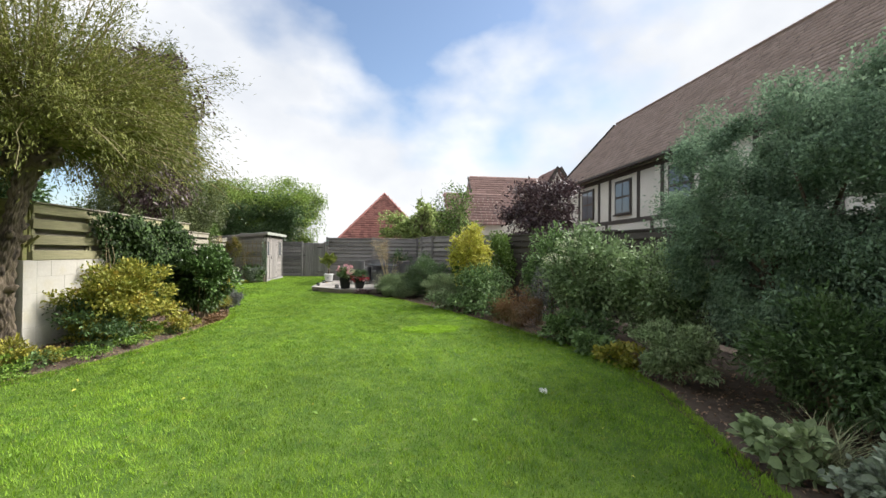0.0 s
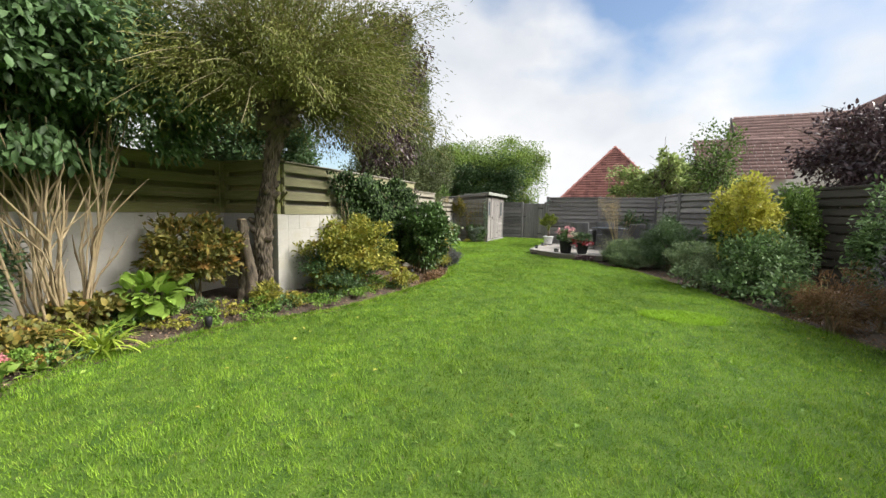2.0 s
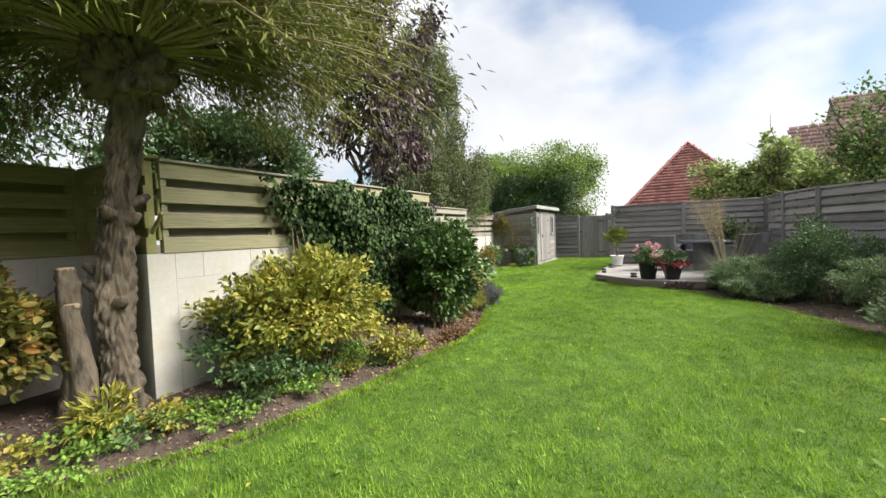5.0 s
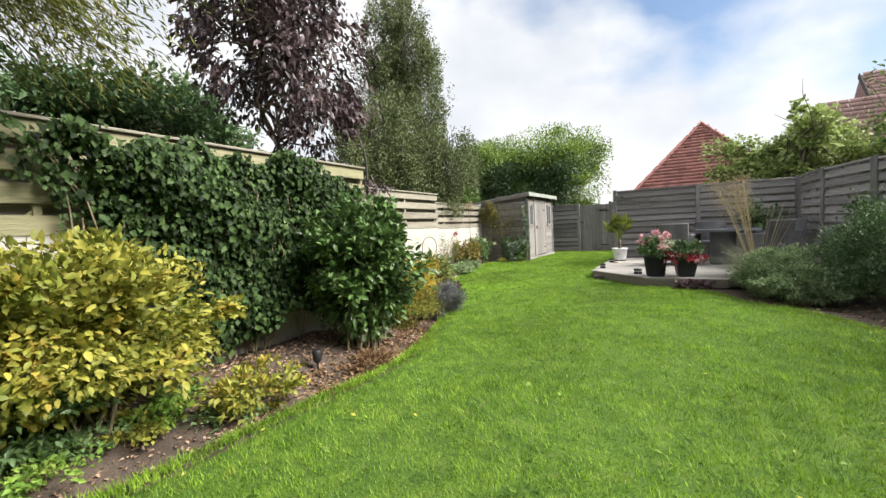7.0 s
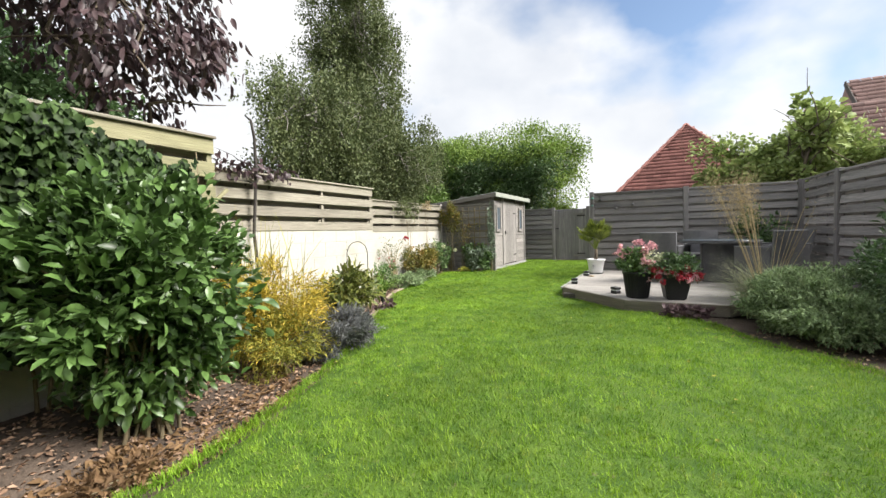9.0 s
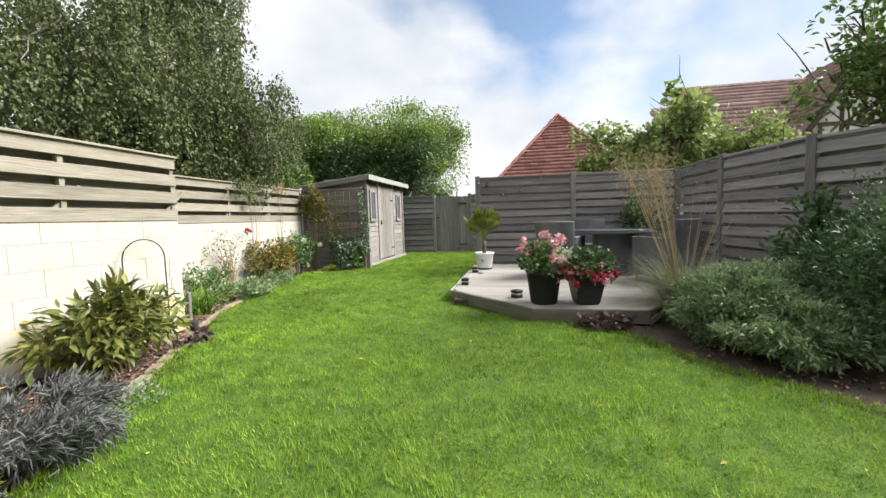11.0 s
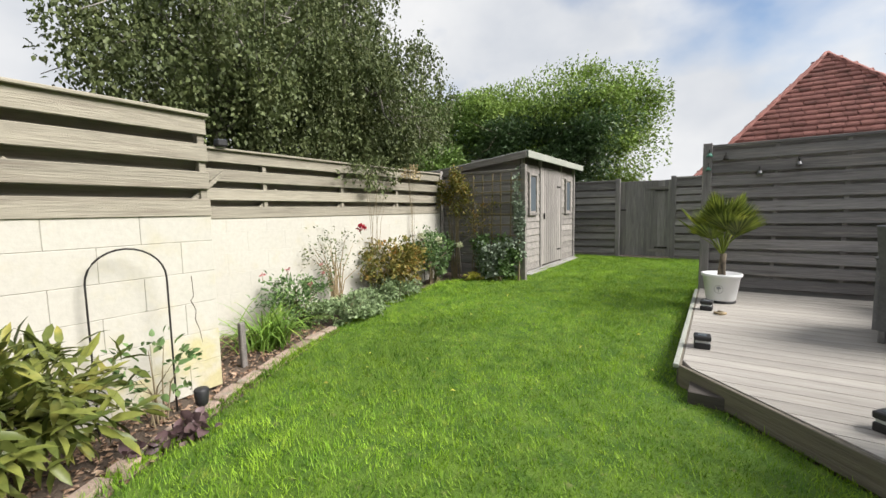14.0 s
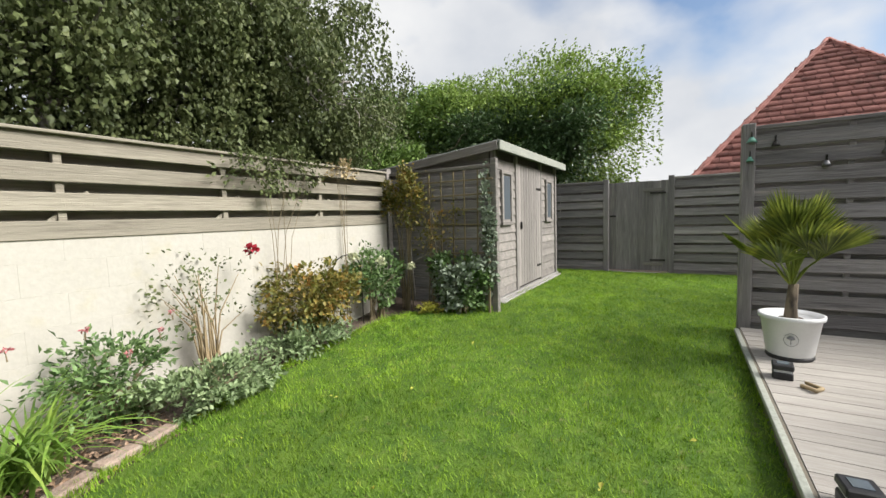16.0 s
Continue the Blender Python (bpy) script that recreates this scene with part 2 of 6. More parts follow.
l_purple = leaf("purple_leaf", (0.05, 0.03, 0.036), (0.085, 0.05, 0.056), (0.17, 0.12, 0.12), rough=0.4, spec=0.5, tr=0.2)
l_hedge = leaf("hedge_leaf", (0.085, 0.16, 0.035), (0.13, 0.225, 0.05), (0.23, 0.32, 0.08), island=0.4)
l_ash = leaf("ash_leaf", (0.17, 0.28, 0.05), (0.24, 0.36, 0.07), (0.36, 0.45, 0.12))
l_conifer = leaf("conifer_leaf", (0.16, 0.25, 0.17), (0.21, 0.31, 0.205), (0.29, 0.39, 0.26), rough=0.8, spec=0.15, tr=0.4)
l_juniper = leaf("juniper_leaf", (0.18, 0.265, 0.125), (0.25, 0.34, 0.16), (0.42, 0.50, 0.28), rough=0.6)
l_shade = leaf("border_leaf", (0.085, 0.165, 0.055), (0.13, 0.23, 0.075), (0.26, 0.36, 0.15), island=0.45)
l_hydrangea = leaf("hydrangea_leaf", (0.13, 0.215, 0.09), (0.19, 0.29, 0.125), (0.36, 0.45, 0.24), island=0.45)
l_fresh = leaf("fresh_leaf", (0.13, 0.27, 0.035), (0.2, 0.36, 0.06), (0.34, 0.44, 0.09))
l_lime = leaf("lime_leaf", (0.28, 0.42, 0.04), (0.38, 0.50, 0.06), (0.50, 0.56, 0.10), rough=0.4)
l_hosta = leaf("hosta_leaf", (0.19, 0.32, 0.05), (0.26, 0.4, 0.07), (0.36, 0.48, 0.1), rough=0.4)
l_silver = leaf("silver_leaf", (0.26, 0.31, 0.24), (0.34, 0.39, 0.31), (0.20, 0.27, 0.18), rough=0.7)
l_lavender = leaf("lavender_leaf", (0.16, 0.17, 0.16), (0.23, 0.23, 0.24), (0.12, 0.13, 0.12), rough=0.8)
l_straw = leaf("straw", (0.5, 0.4, 0.23), (0.6, 0.49, 0.3), (0.4, 0.3, 0.16), rough=0.7)
l_amber = leaf("amber_leaf", (0.50, 0.42, 0.06), (0.60, 0.50, 0.08), (0.58, 0.34, 0.05))
l_peony = leaf("peony_leaf", (0.08, 0.12, 0.03), (0.14, 0.18, 0.04), (0.32, 0.29, 0.07), rough=0.4)
l_stipa = leaf("stipa_leaf", (0.26, 0.31, 0.16), (0.36, 0.39, 0.22), (0.44, 0.41, 0.25))
l_brown = leaf("dry_leaf", (0.22, 0.13, 0.065), (0.30, 0.19, 0.09), (0.15, 0.09, 0.05), rough=0.8)
l_heuchera = leaf("wine_leaf", (0.085, 0.05, 0.058), (0.125, 0.078, 0.085), (0.19, 0.13, 0.135), rough=0.4)
l_palm = leaf("palm_leaf", (0.085, 0.135, 0.028), (0.15, 0.205, 0.035), (0.42, 0.44, 0.07), rough=0.45)
l_pink = leaf("pink_petal", (0.8, 0.36, 0.44), (0.86, 0.5, 0.55), (0.88, 0.68, 0.68), rough=0.6)
l_red = leaf("red_petal", (0.42, 0.018, 0.035), (0.52, 0.03, 0.06), (0.62, 0.12, 0.16), rough=0.6)
l_cream = leaf("cream_petal", (0.66, 0.68, 0.46), (0.74, 0.74, 0.58), (0.56, 0.62, 0.36), rough=0.6)
l_sedum = leaf("sedum_flower", (0.62, 0.22, 0.24), (0.70, 0.32, 0.32), (0.50, 0.18, 0.2), rough=0.8)


# ---- building blocks ----
def fast_mesh(name, v, f, mat, smooth=False):
    """A mesh from arrays: v is (n, 3), f is (m, k)."""
    v, f = np.ascontiguousarray(v, np.float32), np.ascontiguousarray(f, np.int32)
    me = bpy.data.meshes.new(name)
    me.vertices.add(len(v))
    me.vertices.foreach_set("co", v.ravel())
    me.loops.add(f.size)
    me.loops.foreach_set("vertex_index", f.ravel())
    me.polygons.add(len(f))
    me.polygons.foreach_set("loop_start", np.arange(0, f.size, f.shape[1], dtype=np.int32))
    if smooth:
        me.polygons.foreach_set("use_smooth", np.ones(len(f), bool))
    me.update(calc_edges=True)
    me.materials.append(mat)
    return me


def child(name, me, parent, m=None, label=""):
    ob = new(name, me)
    ob.parent = parent
    ob.matrix_basis = m or Matrix()
    return tagged(ob, label)


def thing(name, label, category, x, y, z=0.0, rz=0.0, group="", kind="", me=None):
    ob = new(name, me)
    ob.matrix_basis = pose(x, y, z, 0, 0, rz)
    return tagged(ob, label, category, group, kind)


def bm_mesh(name, bm, mat, smooth=False):
    me = bpy.data.meshes.new(name)
    bm.normal_update()
    bm.to_mesh(me)
    bm.free()
    me.materials.append(mat)
    if smooth:
        me.polygons.foreach_set("use_smooth", [True] * len(me.polygons))
    return me


def box(name, sx, sy, sz, mat, bevel=0.006, at=(0, 0, 0)):
    """A bevelled box whose base centre is the origin, moved by at."""
    bm = bmesh.new()
    bmesh.ops.create_cube(bm, size=1, matrix=Matrix.Translation((at[0], at[1], at[2] + sz / 2)) @ Matrix.Diagonal((sx, sy, sz, 1)))
    if bevel:
        bmesh.ops.bevel(bm, geom=bm.edges[:], offset=bevel, segments=1, affect="EDGES")
    return bm_mesh(name, bm, mat)


def lathe(name, profile, mat, sides=32, smooth=True):
    """Turned body from (radius, height) pairs."""
    a = np.linspace(0, 2 * np.pi, sides, endpoint=False)
    v = np.concatenate([np.stack([r * np.cos(a), r * np.sin(a), np.full(sides, h)], 1) for r, h in profile])
    f = [[k * sides + i, k * sides + (i + 1) % sides, (k + 1) * sides + (i + 1) % sides, (k + 1) * sides + i] for k in range(len(profile) - 1) for i in range(sides)]
    return fast_mesh(name, v, f, mat, smooth)


class Tubes:
    """Collects tapered tubes into one mesh."""
    def __init__(self):
        self.v, self.f, self.n = [], [], 0

    def add(self, pts, radii, sides=6):
        pts = np.asarray(pts, float)
        pts = np.concatenate([pts, pts[-1:] + (pts[-1:] - pts[-2:-1]) * 0.02])
        radii = [*radii, 0.0005]
        d = np.gradient(pts, axis=0)
        d /= np.linalg.norm(d, axis=1)[:, None] + 1e-9
        ref = np.where(np.abs(d[:, 2:3]) > 0.9, [[1.0, 0, 0]], [[0, 0, 1.0]])
        s = np.cross(d, ref)
        s /= np.linalg.norm(s, axis=1)[:, None] + 1e-9
        u = np.cross(s, d)
        a = np.linspace(0, 2 * np.pi, sides, endpoint=False)
        ring = pts[:, None] + np.asarray(radii, float)[:, None, None] * (np.cos(a)[None, :, None] * s[:, None] + np.sin(a)[None, :, None] * u[:, None])
        self.v.append(ring.reshape(-1, 3))
        k = np.arange(len(pts) - 1)[:, None] * sides
        i = np.arange(sides)[None]
        j = (i + 1) % sides
        self.f.append((np.stack([k + i, k + j, k + sides + j, k + sides + i], -1) + self.n).reshape(-1, 4))
        self.n += len(pts) * sides

    def mesh(self, name, mat, smooth=True):
        return fast_mesh(name, np.concatenate(self.v), np.concatenate(self.f), mat, smooth)


def unit(a):
    return a / (np.linalg.norm(a, axis=-1, keepdims=True) + 1e-9)


def leaf_mesh(name, p, d, length, width, mat, rng, fold=0.18, face=(0, 0, 1), loose=0.7):
    """Folded pointed leaves at p along d."""
    n = len(p)
    d = unit(d)
    length, width = np.broadcast_to(length, n)[:, None], np.broadcast_to(width, n)[:, None]
    s = unit(np.cross(d, np.asarray(face, float) + loose * rng.normal(size=(n, 3))))
    u = np.cross(s, d)
    if n < 22000 and width.mean() > 0.028:
        m1, m2 = p + d * length * 0.3, p + d * length * 0.68 - u * 0.03 * length
        rows = [p]
        for sgn in (1, -1):
            rows += [m1 + s * sgn * width * 0.46 + u * fold * width, m2 + s * sgn * width * 0.40 + u * fold * width * 0.8]
        rows += [m1, m2, p + d * length - u * 0.14 * length]
        v = np.stack(rows, 1).reshape(-1, 3)
        k = np.arange(n)[:, None] * 8
        f = np.concatenate([k + t for t in ([0, 1, 5], [1, 2, 6], [1, 6, 5], [2, 7, 6], [0, 5, 3], [3, 6, 4], [3, 5, 6], [4, 6, 7])])
        return fast_mesh(name, v, f, mat)
    mid = p + d * length * 0.45 + u * fold * width
    v = np.stack([p, mid + s * width / 2, p + d * length - u * 0.12 * length, mid - s * width / 2], 1).reshape(-1, 3)
    k = np.arange(n)[:, None] * 4
    f = np.concatenate([k + [0, 1, 2], k + [0, 2, 3]])
    return fast_mesh(name, v, f, mat)


def strap_mesh(name, p, az, lift, length, width, mat, curl=1.2, seg=5):
    """Arching strap leaves or grass: base p, heading az, first lift in radians, bent down by curl along the way."""
    n = len(p)
    az, lift, length, width, curl = (np.broadcast_to(q, n).astype(float) for q in (az, lift, length, width, curl))
    side = np.stack([-np.sin(az), np.cos(az), np.zeros(n)], 1)
    pos, rows = p.astype(float).copy(), []
    for k in range(seg + 1):
        w = width * (1.0 - (k / seg) ** 2 * 0.95)
        rows.append(np.stack([pos - side * w[:, None] / 2, pos + side * w[:, None] / 2], 1))
        a = lift - curl * (k / seg)
        pos = pos + np.stack([np.cos(a) * np.cos(az), np.cos(a) * np.sin(az), np.sin(a)], 1) * (length / seg)[:, None]
    v = np.stack(rows, 1).reshape(-1, 3)
    base = np.arange(n)[:, None] * 2 * (seg + 1)
    f = np.concatenate([base + [2 * k, 2 * k + 1, 2 * k + 3, 2 * k + 2] for k in range(seg)])
    return fast_mesh(name, v, f, mat)


def smooth01(a, b, x):
    q = np.clip((np.asarray(x, float) - a) / (b - a), 0, 1)
    return q * q * (3 - 2 * q)


# ---- plan: lawn edges and ground height ----
LEFT = ((-6, 1.3), (2.5, 1.25), (4.2, 0.85), (5.2, 0.42), (5.9, 0.14), (6.7, 0.2), (7.6, 0.38), (8.5, 0.86), (9.4, 1.06), (10.6, 1.12), (11.5, 1.2), (12.1, 1.1), (13.2, 0.7), (14.8, -0.08), (15.8, -0.62), (16.9, -1.15), (18.2, -1.55), (19.7, -1.68), (20.4, -1.5), (20.8, -0.8), (24.3, -0.84), (24.9, -1.3))
RIGHT = ((-6, 6.4), (4.0, 6.35), (5.0, 6.62), (6.4, 7.1), (7.5, 7.26), (8.5, 7.12), (9.8, 6.7), (11.2, 6.2), (12.5, 5.75), (13.8, 5.15), (14.8, 4.75), (15.4, 4.1), (16.35, 3.7), (16.6, 2.88), (17.66, 1.82), (20.7, 1.78), (20.9, 3.9), (24.9, 3.9))


def edge(points, y):
    ys, xs = zip(*points)
    fine_y = np.linspace(ys[0], ys[-1], 900)
    x = np.interp(fine_y, ys, xs)
    k = np.ones(19) / 19
    x[9:-9] = np.convolve(x, k, "valid")
    return np.interp(y, fine_y, x)


def lawn_z(y):
    return 0.08 * smooth01(17.0, 21.0, y)


def ground_z(x, y):
    """Soil: just below the turf, banked up to the wall by the willow."""
    inside = edge(LEFT, y) - x
    bank = 0.17 * smooth01(0.1, 0.9, inside) * smooth01(5.0, 7.0, y) * (1 - smooth01(11.5, 13.0, y))
    return lawn_z(y) - 0.025 + bank


def gz(x, y):
    return float(ground_z(np.float64(x), np.float64(y)))


def clump_points(rng, n, clumps, centre, radii, spread, shell=0.45):
    c = unit(rng.normal(size=(clumps, 3))) * rng.uniform(0, 1, (clumps, 1)) ** shell
    size = rng.uniform(0.6, 1.3, clumps)
    pick = rng.integers(0, clumps, n)
    q = c[pick] + np.clip(rng.normal(size=(n, 3)), -1.8, 1.8) * spread * size[pick][:, None]
    return np.asarray(centre) + q * np.asarray(radii), c, q


def shrub(name, label, category, x, y, radii, z0, h, mat, n, length, width, seed, clumps=40, spread=0.16, stems=8, droop=0.0, bark=None, group="", loose=0.7, stem_r=0.012, z=None, shell=0.45, part_name="foliage", scatter=0.6):
    rng = np.random.default_rng(seed)
    e = thing(name, label, category, x, y, gz(x, y) if z is None else z, group=group)
    centre, rad = (0, 0, (z0 + h) / 2), (radii[0], radii[1], (h - z0) / 2)
    p, c, q = clump_points(rng, n, clumps, centre, rad, spread, shell)
    p[:, 2] = np.maximum(p[:, 2], 0.02)
    d = unit(q) * 0.8 + rng.normal(size=(n, 3)) * scatter + [0, 0, 0.15 - droop]
    k = rng.uniform(0.65, 1.25, n)
    child(part_name, leaf_mesh(part_name, p, d, length * k, width * k, mat, rng, loose=loose), e)
    if stems:
        t = Tubes()
        for i in range(stems):
            tip = np.asarray(centre) + c[i % clumps] * rad * 0.85
            foot = np.array([rng.normal() * radii[0] * 0.12, rng.normal() * radii[1] * 0.12, -0.04])
            mid = foot * 0.5 + tip * 0.5 + [0, 0, 0.12 * h]
            mid[:2] = foot[:2] * 0.65 + tip[:2] * 0.35
            t.add([foot, mid, tip], [stem_r, stem_r * 0.7, stem_r * 0.25], 5)
        child("branching", t.mesh("branching", bark or m_twig), e)
    return e


def tuft(name, label, category, x, y, n, length, width, mat, seed, lift=1.2, curl=1.2, spread=0.08, z=None, group="", part_name="leaf_tuft"):
    rng = np.random.default_rng(seed)
    e = thing(name, label, category, x, y, gz(x, y) if z is None else z, group=group)
    p = np.concatenate([rng.normal(size=(n, 2)) * spread, np.full((n, 1), -0.02)], 1)
    child(part_name, strap_mesh(part_name, p, rng.uniform(0, 2 * np.pi, n), lift + rng.normal(size=n) * 0.2, length * rng.uniform(0.6, 1.2, n), width * rng.uniform(0.7, 1.2, n), mat, curl * rng.uniform(0.6, 1.4, n)), e)
    return e


# ---- ground, lawn, path ----
def grid_mesh(name, xs, ys, zfun, mat):
    gx, gy = np.meshgrid(xs, ys)
    v = np.stack([gx, gy, zfun(gx, gy)], -1).reshape(-1, 3)
    w = len(xs)
    i, j = np.meshgrid(np.arange(w - 1), np.arange(len(ys) - 1))
    k = (j * w + i).reshape(-1, 1)
    return fast_mesh(name, v, np.concatenate([k, k + 1, k + w + 1, k + w], 1), mat, True)


def soil_height(x, y):
    bumps = 0.012 * np.sin(x * 7.1 + 1.3 * np.sin(y * 3.3)) + 0.010 * np.sin(y * 8.7 + x * 2.1)
    near = smooth01(-12, -9, x) * (1 - smooth01(14, 17, x)) * smooth01(-9, -6, y) * (1 - smooth01(27, 30, y))
    return ground_z(x, np.clip(y, -6, 24.8)) + (bumps - 0.01) * near


xs = np.concatenate([[-700, -300, -120, -60, -30, -15], np.arange(-9, 12.01, 0.15), [15, 30, 60, 120, 300, 700]])
ys = np.concatenate([[-700, -300, -120, -60, -30, -15], np.arange(-7, 27.01, 0.15), [32, 45, 60, 120, 300, 700]])
tagged(new("ground", grid_mesh("ground", xs, ys, soil_height, m_soil)), "dark crumbly soil under the borders and beyond", "ground", kind="structure")

ly = np.arange(-6, 24.9, 0.12)
lu = np.linspace(0, 1, 50)
lx = edge(LEFT, ly)[:, None] * (1 - lu) + edge(RIGHT, ly)[:, None] * lu
roll_z = lambda x, y: lawn_z(y) + 0.008 * np.sin(x * 1.7 + y * 0.9) * np.sin(y * 1.3)
lv = np.stack([lx, np.repeat(ly[:, None], 50, 1), np.where((lu > 0) & (lu < 1), roll_z(lx, np.repeat(ly[:, None], 50, 1)), lawn_z(ly)[:, None] - 0.05)], -1).reshape(-1, 3)
li, lj = np.meshgrid(np.arange(49), np.arange(len(ly) - 1))
lk = (lj * 50 + li).reshape(-1, 1)
lawn = tagged(new("lawn", fast_mesh("lawn", lv, np.concatenate([lk, lk + 1, lk + 51, lk + 50], 1), m_turf, True)), "mown green lawn with paler mossy patches", "lawn", kind="structure")


def blades(name, count, seed, y0, y1, height, width, mat, fringe=False):
    rng = np.random.default_rng(seed)
    y = rng.uniform(y0, y1, count)
    a, b = edge(LEFT, y), edge(RIGHT, y)
    x = rng.uniform(-1.8, 7.4, count)
    if fringe:
        x = np.where(rng.random(count) < 0.6, a, b) + rng.normal(size=count) * 0.03
    keep = (x > a - 0.05) & (x < b + 0.05)
    x, y = x[keep], y[keep]
    n = len(x)
    az, h = rng.uniform(0, 2 * np.pi, n), height * rng.uniform(0.5, 1.3, n)
    tuft_h = 0.75 + 0.5 * (0.5 + 0.5 * np.sin(x * 3.1 + 2 * np.sin(y * 1.9)) * np.sin(y * 2.7 + x))
    h = h * tuft_h
    knot = np.sin(x * 23 + 3 * np.sin(y * 9)) * np.sin(y * 19 + 2.5 * np.sin(x * 11)) + 0.8 * np.sin(x * 47 + 2 * np.sin(y * 31)) * np.sin(y * 41 + x * 13)
    h = h * (1.0 + 0.24 * knot)
    az = np.where(rng.random(n) < 0.35, 3.1 * np.sin(x * 6.3 + 2 * np.sin(y * 4.1)) + 2.2 * np.sin(y * 7.7 + x * 3) + rng.normal(size=n) * 0.5, az)
    lean = (0.2 + np.abs(rng.normal(size=n)) * 0.55) * h
    s = np.stack([-np.sin(az), np.cos(az), np.zeros(n)], 1) * width * rng.uniform(0.6, 1.3, (n, 1)) / 2
    base = np.stack([x, y, roll_z(x, y) - 0.004], 1)
    tip = base + np.stack([np.cos(az) * lean, np.sin(az) * lean, h], 1)
    v = np.stack([base - s, base + s, tip], 1).reshape(-1, 3)
    return fast_mesh(name, v, np.arange(3 * n).reshape(-1, 3), mat)


tagged(new("grass", blades("grass", 1150000, 11, 3.2, 24.8, 0.031, 0.0058, m_grass)), "short green grass blades of the lawn", "grass", kind="stuff")
tagged(new("grass", blades("grass", 22000, 12, 3.2, 21.0, 0.045, 0.006, m_grass, True)), "longer grass along the lawn edges", "grass", kind="stuff")


pale = blades("grass", 90000, 13, 9.7, 10.7, 0.046, 0.007, m_pale_grass)
co = np.empty(len(pale.vertices) * 3, np.float32)
pale.vertices.foreach_get("co", co)
tri = co.reshape(-1, 3, 3)
inside = ((tri[:, 0, 0] - 5.15) / 0.55) ** 2 + ((tri[:, 0, 1] - 10.2) / 0.4) ** 2 < 1.0 - 0.35 * np.random.default_rng(14).random(len(tri))
tri = tri[inside].reshape(-1, 3)
tagged(new("grass", fast_mesh("grass", tri, np.arange(len(tri)).reshape(-1, 3), m_pale_grass)), "oval patch of paler fresh grass", "grass", kind="stuff")


def scatter_pieces(name, label, category, count, seed, place, size, mat):
    rng = np.random.default_rng(seed)
    p = place(rng, count)
    d = np.concatenate([rng.normal(size=(len(p), 2)), rng.normal(size=(len(p), 1)) * 0.25], 1)
    k = rng.uniform(0.5, 1.4, len(p))
    return tagged(new(name, leaf_mesh(name, p, d, size * k, size * 0.55 * k, mat, rng, fold=0.25, loose=0.35)), label, category, kind="stuff")


def left_bed(y0, y1, deep=0.9, first=0.0):
    def place(rng, n):
        y = rng.uniform(y0, y1, n)
        x = edge(LEFT, y) - first - rng.random(n) * deep
        return np.stack([x, y, soil_height(x, y) + 0.012], 1)
    return place


def right_bed(y0, y1, deep=1.2):
    def place(rng, n):
        y = rng.uniform(y0, y1, n)
        x = edge(RIGHT, y) + 0.03 + rng.random(n) * deep
        return np.stack([x, y, soil_height(x, y) + 0.012], 1)
    return place


def on_lawn(y0, y1):
    def place(rng, n):
        y = rng.uniform(y0, y1, n)
        a, b = edge(LEFT, y), edge(RIGHT, y)
        x = a + (b - a) * rng.random(n)
        return np.stack([x, y, roll_z(x, y) + 0.03], 1)
    return place


scatter_pieces("bark_chips", "brown bark mulch and dry leaves on the soil", "mulch", 9000, 21, left_bed(10.2, 17.5, 1.1), 0.035, m_chip)
scatter_pieces("bark_chips", "brown bark mulch between the border plants", "mulch", 4000, 22, left_bed(4.5, 10.2, 1.2), 0.03, m_chip)
scatter_pieces("bark_chips", "dark bark mulch under the shrubs", "mulch", 3500, 23, right_bed(4.0, 16.0), 0.035, m_chip)
scatter_pieces("fallen_leaves", "dry brown leaf litter under the evergreen bush", "leaves", 900, 26, left_bed(10.8, 12.9, 0.45), 0.05, l_brown)
scatter_pieces("fallen_leaves", "small yellow fallen leaves on the grass", "leaves", 130, 24, on_lawn(3.5, 20), 0.035, l_yellow)
scatter_pieces("fallen_leaves", "pale green willow leaves dropped on the grass", "leaves", 160, 25, on_lawn(4.0, 12), 0.05, l_fresh)


# ---- painted block walls ----
def along(name, label, category, x0, y0, x1, y1, z=0.0, kind="", group=""):
    """An Empty at the first point with local x towards the second; the side on the right hand is local -y."""
    return thing(name, label, category, x0, y0, z, math.degrees(math.atan2(y1 - y0, x1 - x0)), group, kind), math.hypot(x1 - x0, y1 - y0)


BLOCK_L, BLOCK_H, WALL_T = 0.45, 0.211, 0.2


def block_wall(name, x0, y0, x1, y1, courses, pieces=True, joint=0.0016, stain=0.0):
    e, size = along(name, "cream painted concrete block wall", "wall", x0, y0, x1, y1, -0.02, "structure")
    child("core", box("core", size - 0.004, WALL_T - 0.014, courses * BLOCK_H - 0.012, m_paint, 0, (size / 2, WALL_T / 2, 0)), e)
    if not pieces:
        return e
    made = {}
    for k in range(courses):
        x = -(BLOCK_L / 2) * (k % 2)
        while x < size - 0.02:
            a, b = max(x, 0), min(x + BLOCK_L, size)
            w = round(b - a, 3)
            if w > 0.03:
                mossy = random.random() < stain * (1.0 if k < 2 else 0.3 if k < 3 else 0.0)
                if (w, mossy) not in made:
                    made[w, mossy] = box("block", w - joint * 0.4, WALL_T, BLOCK_H - joint * 0.4, m_paint_algae if mossy else m_paint, joint)
                child("block", made[w, mossy], e, pose((a + b) / 2, WALL_T / 2 + random.uniform(-0.0006, 0.0006), k * BLOCK_H))
            x += BLOCK_L
    return e


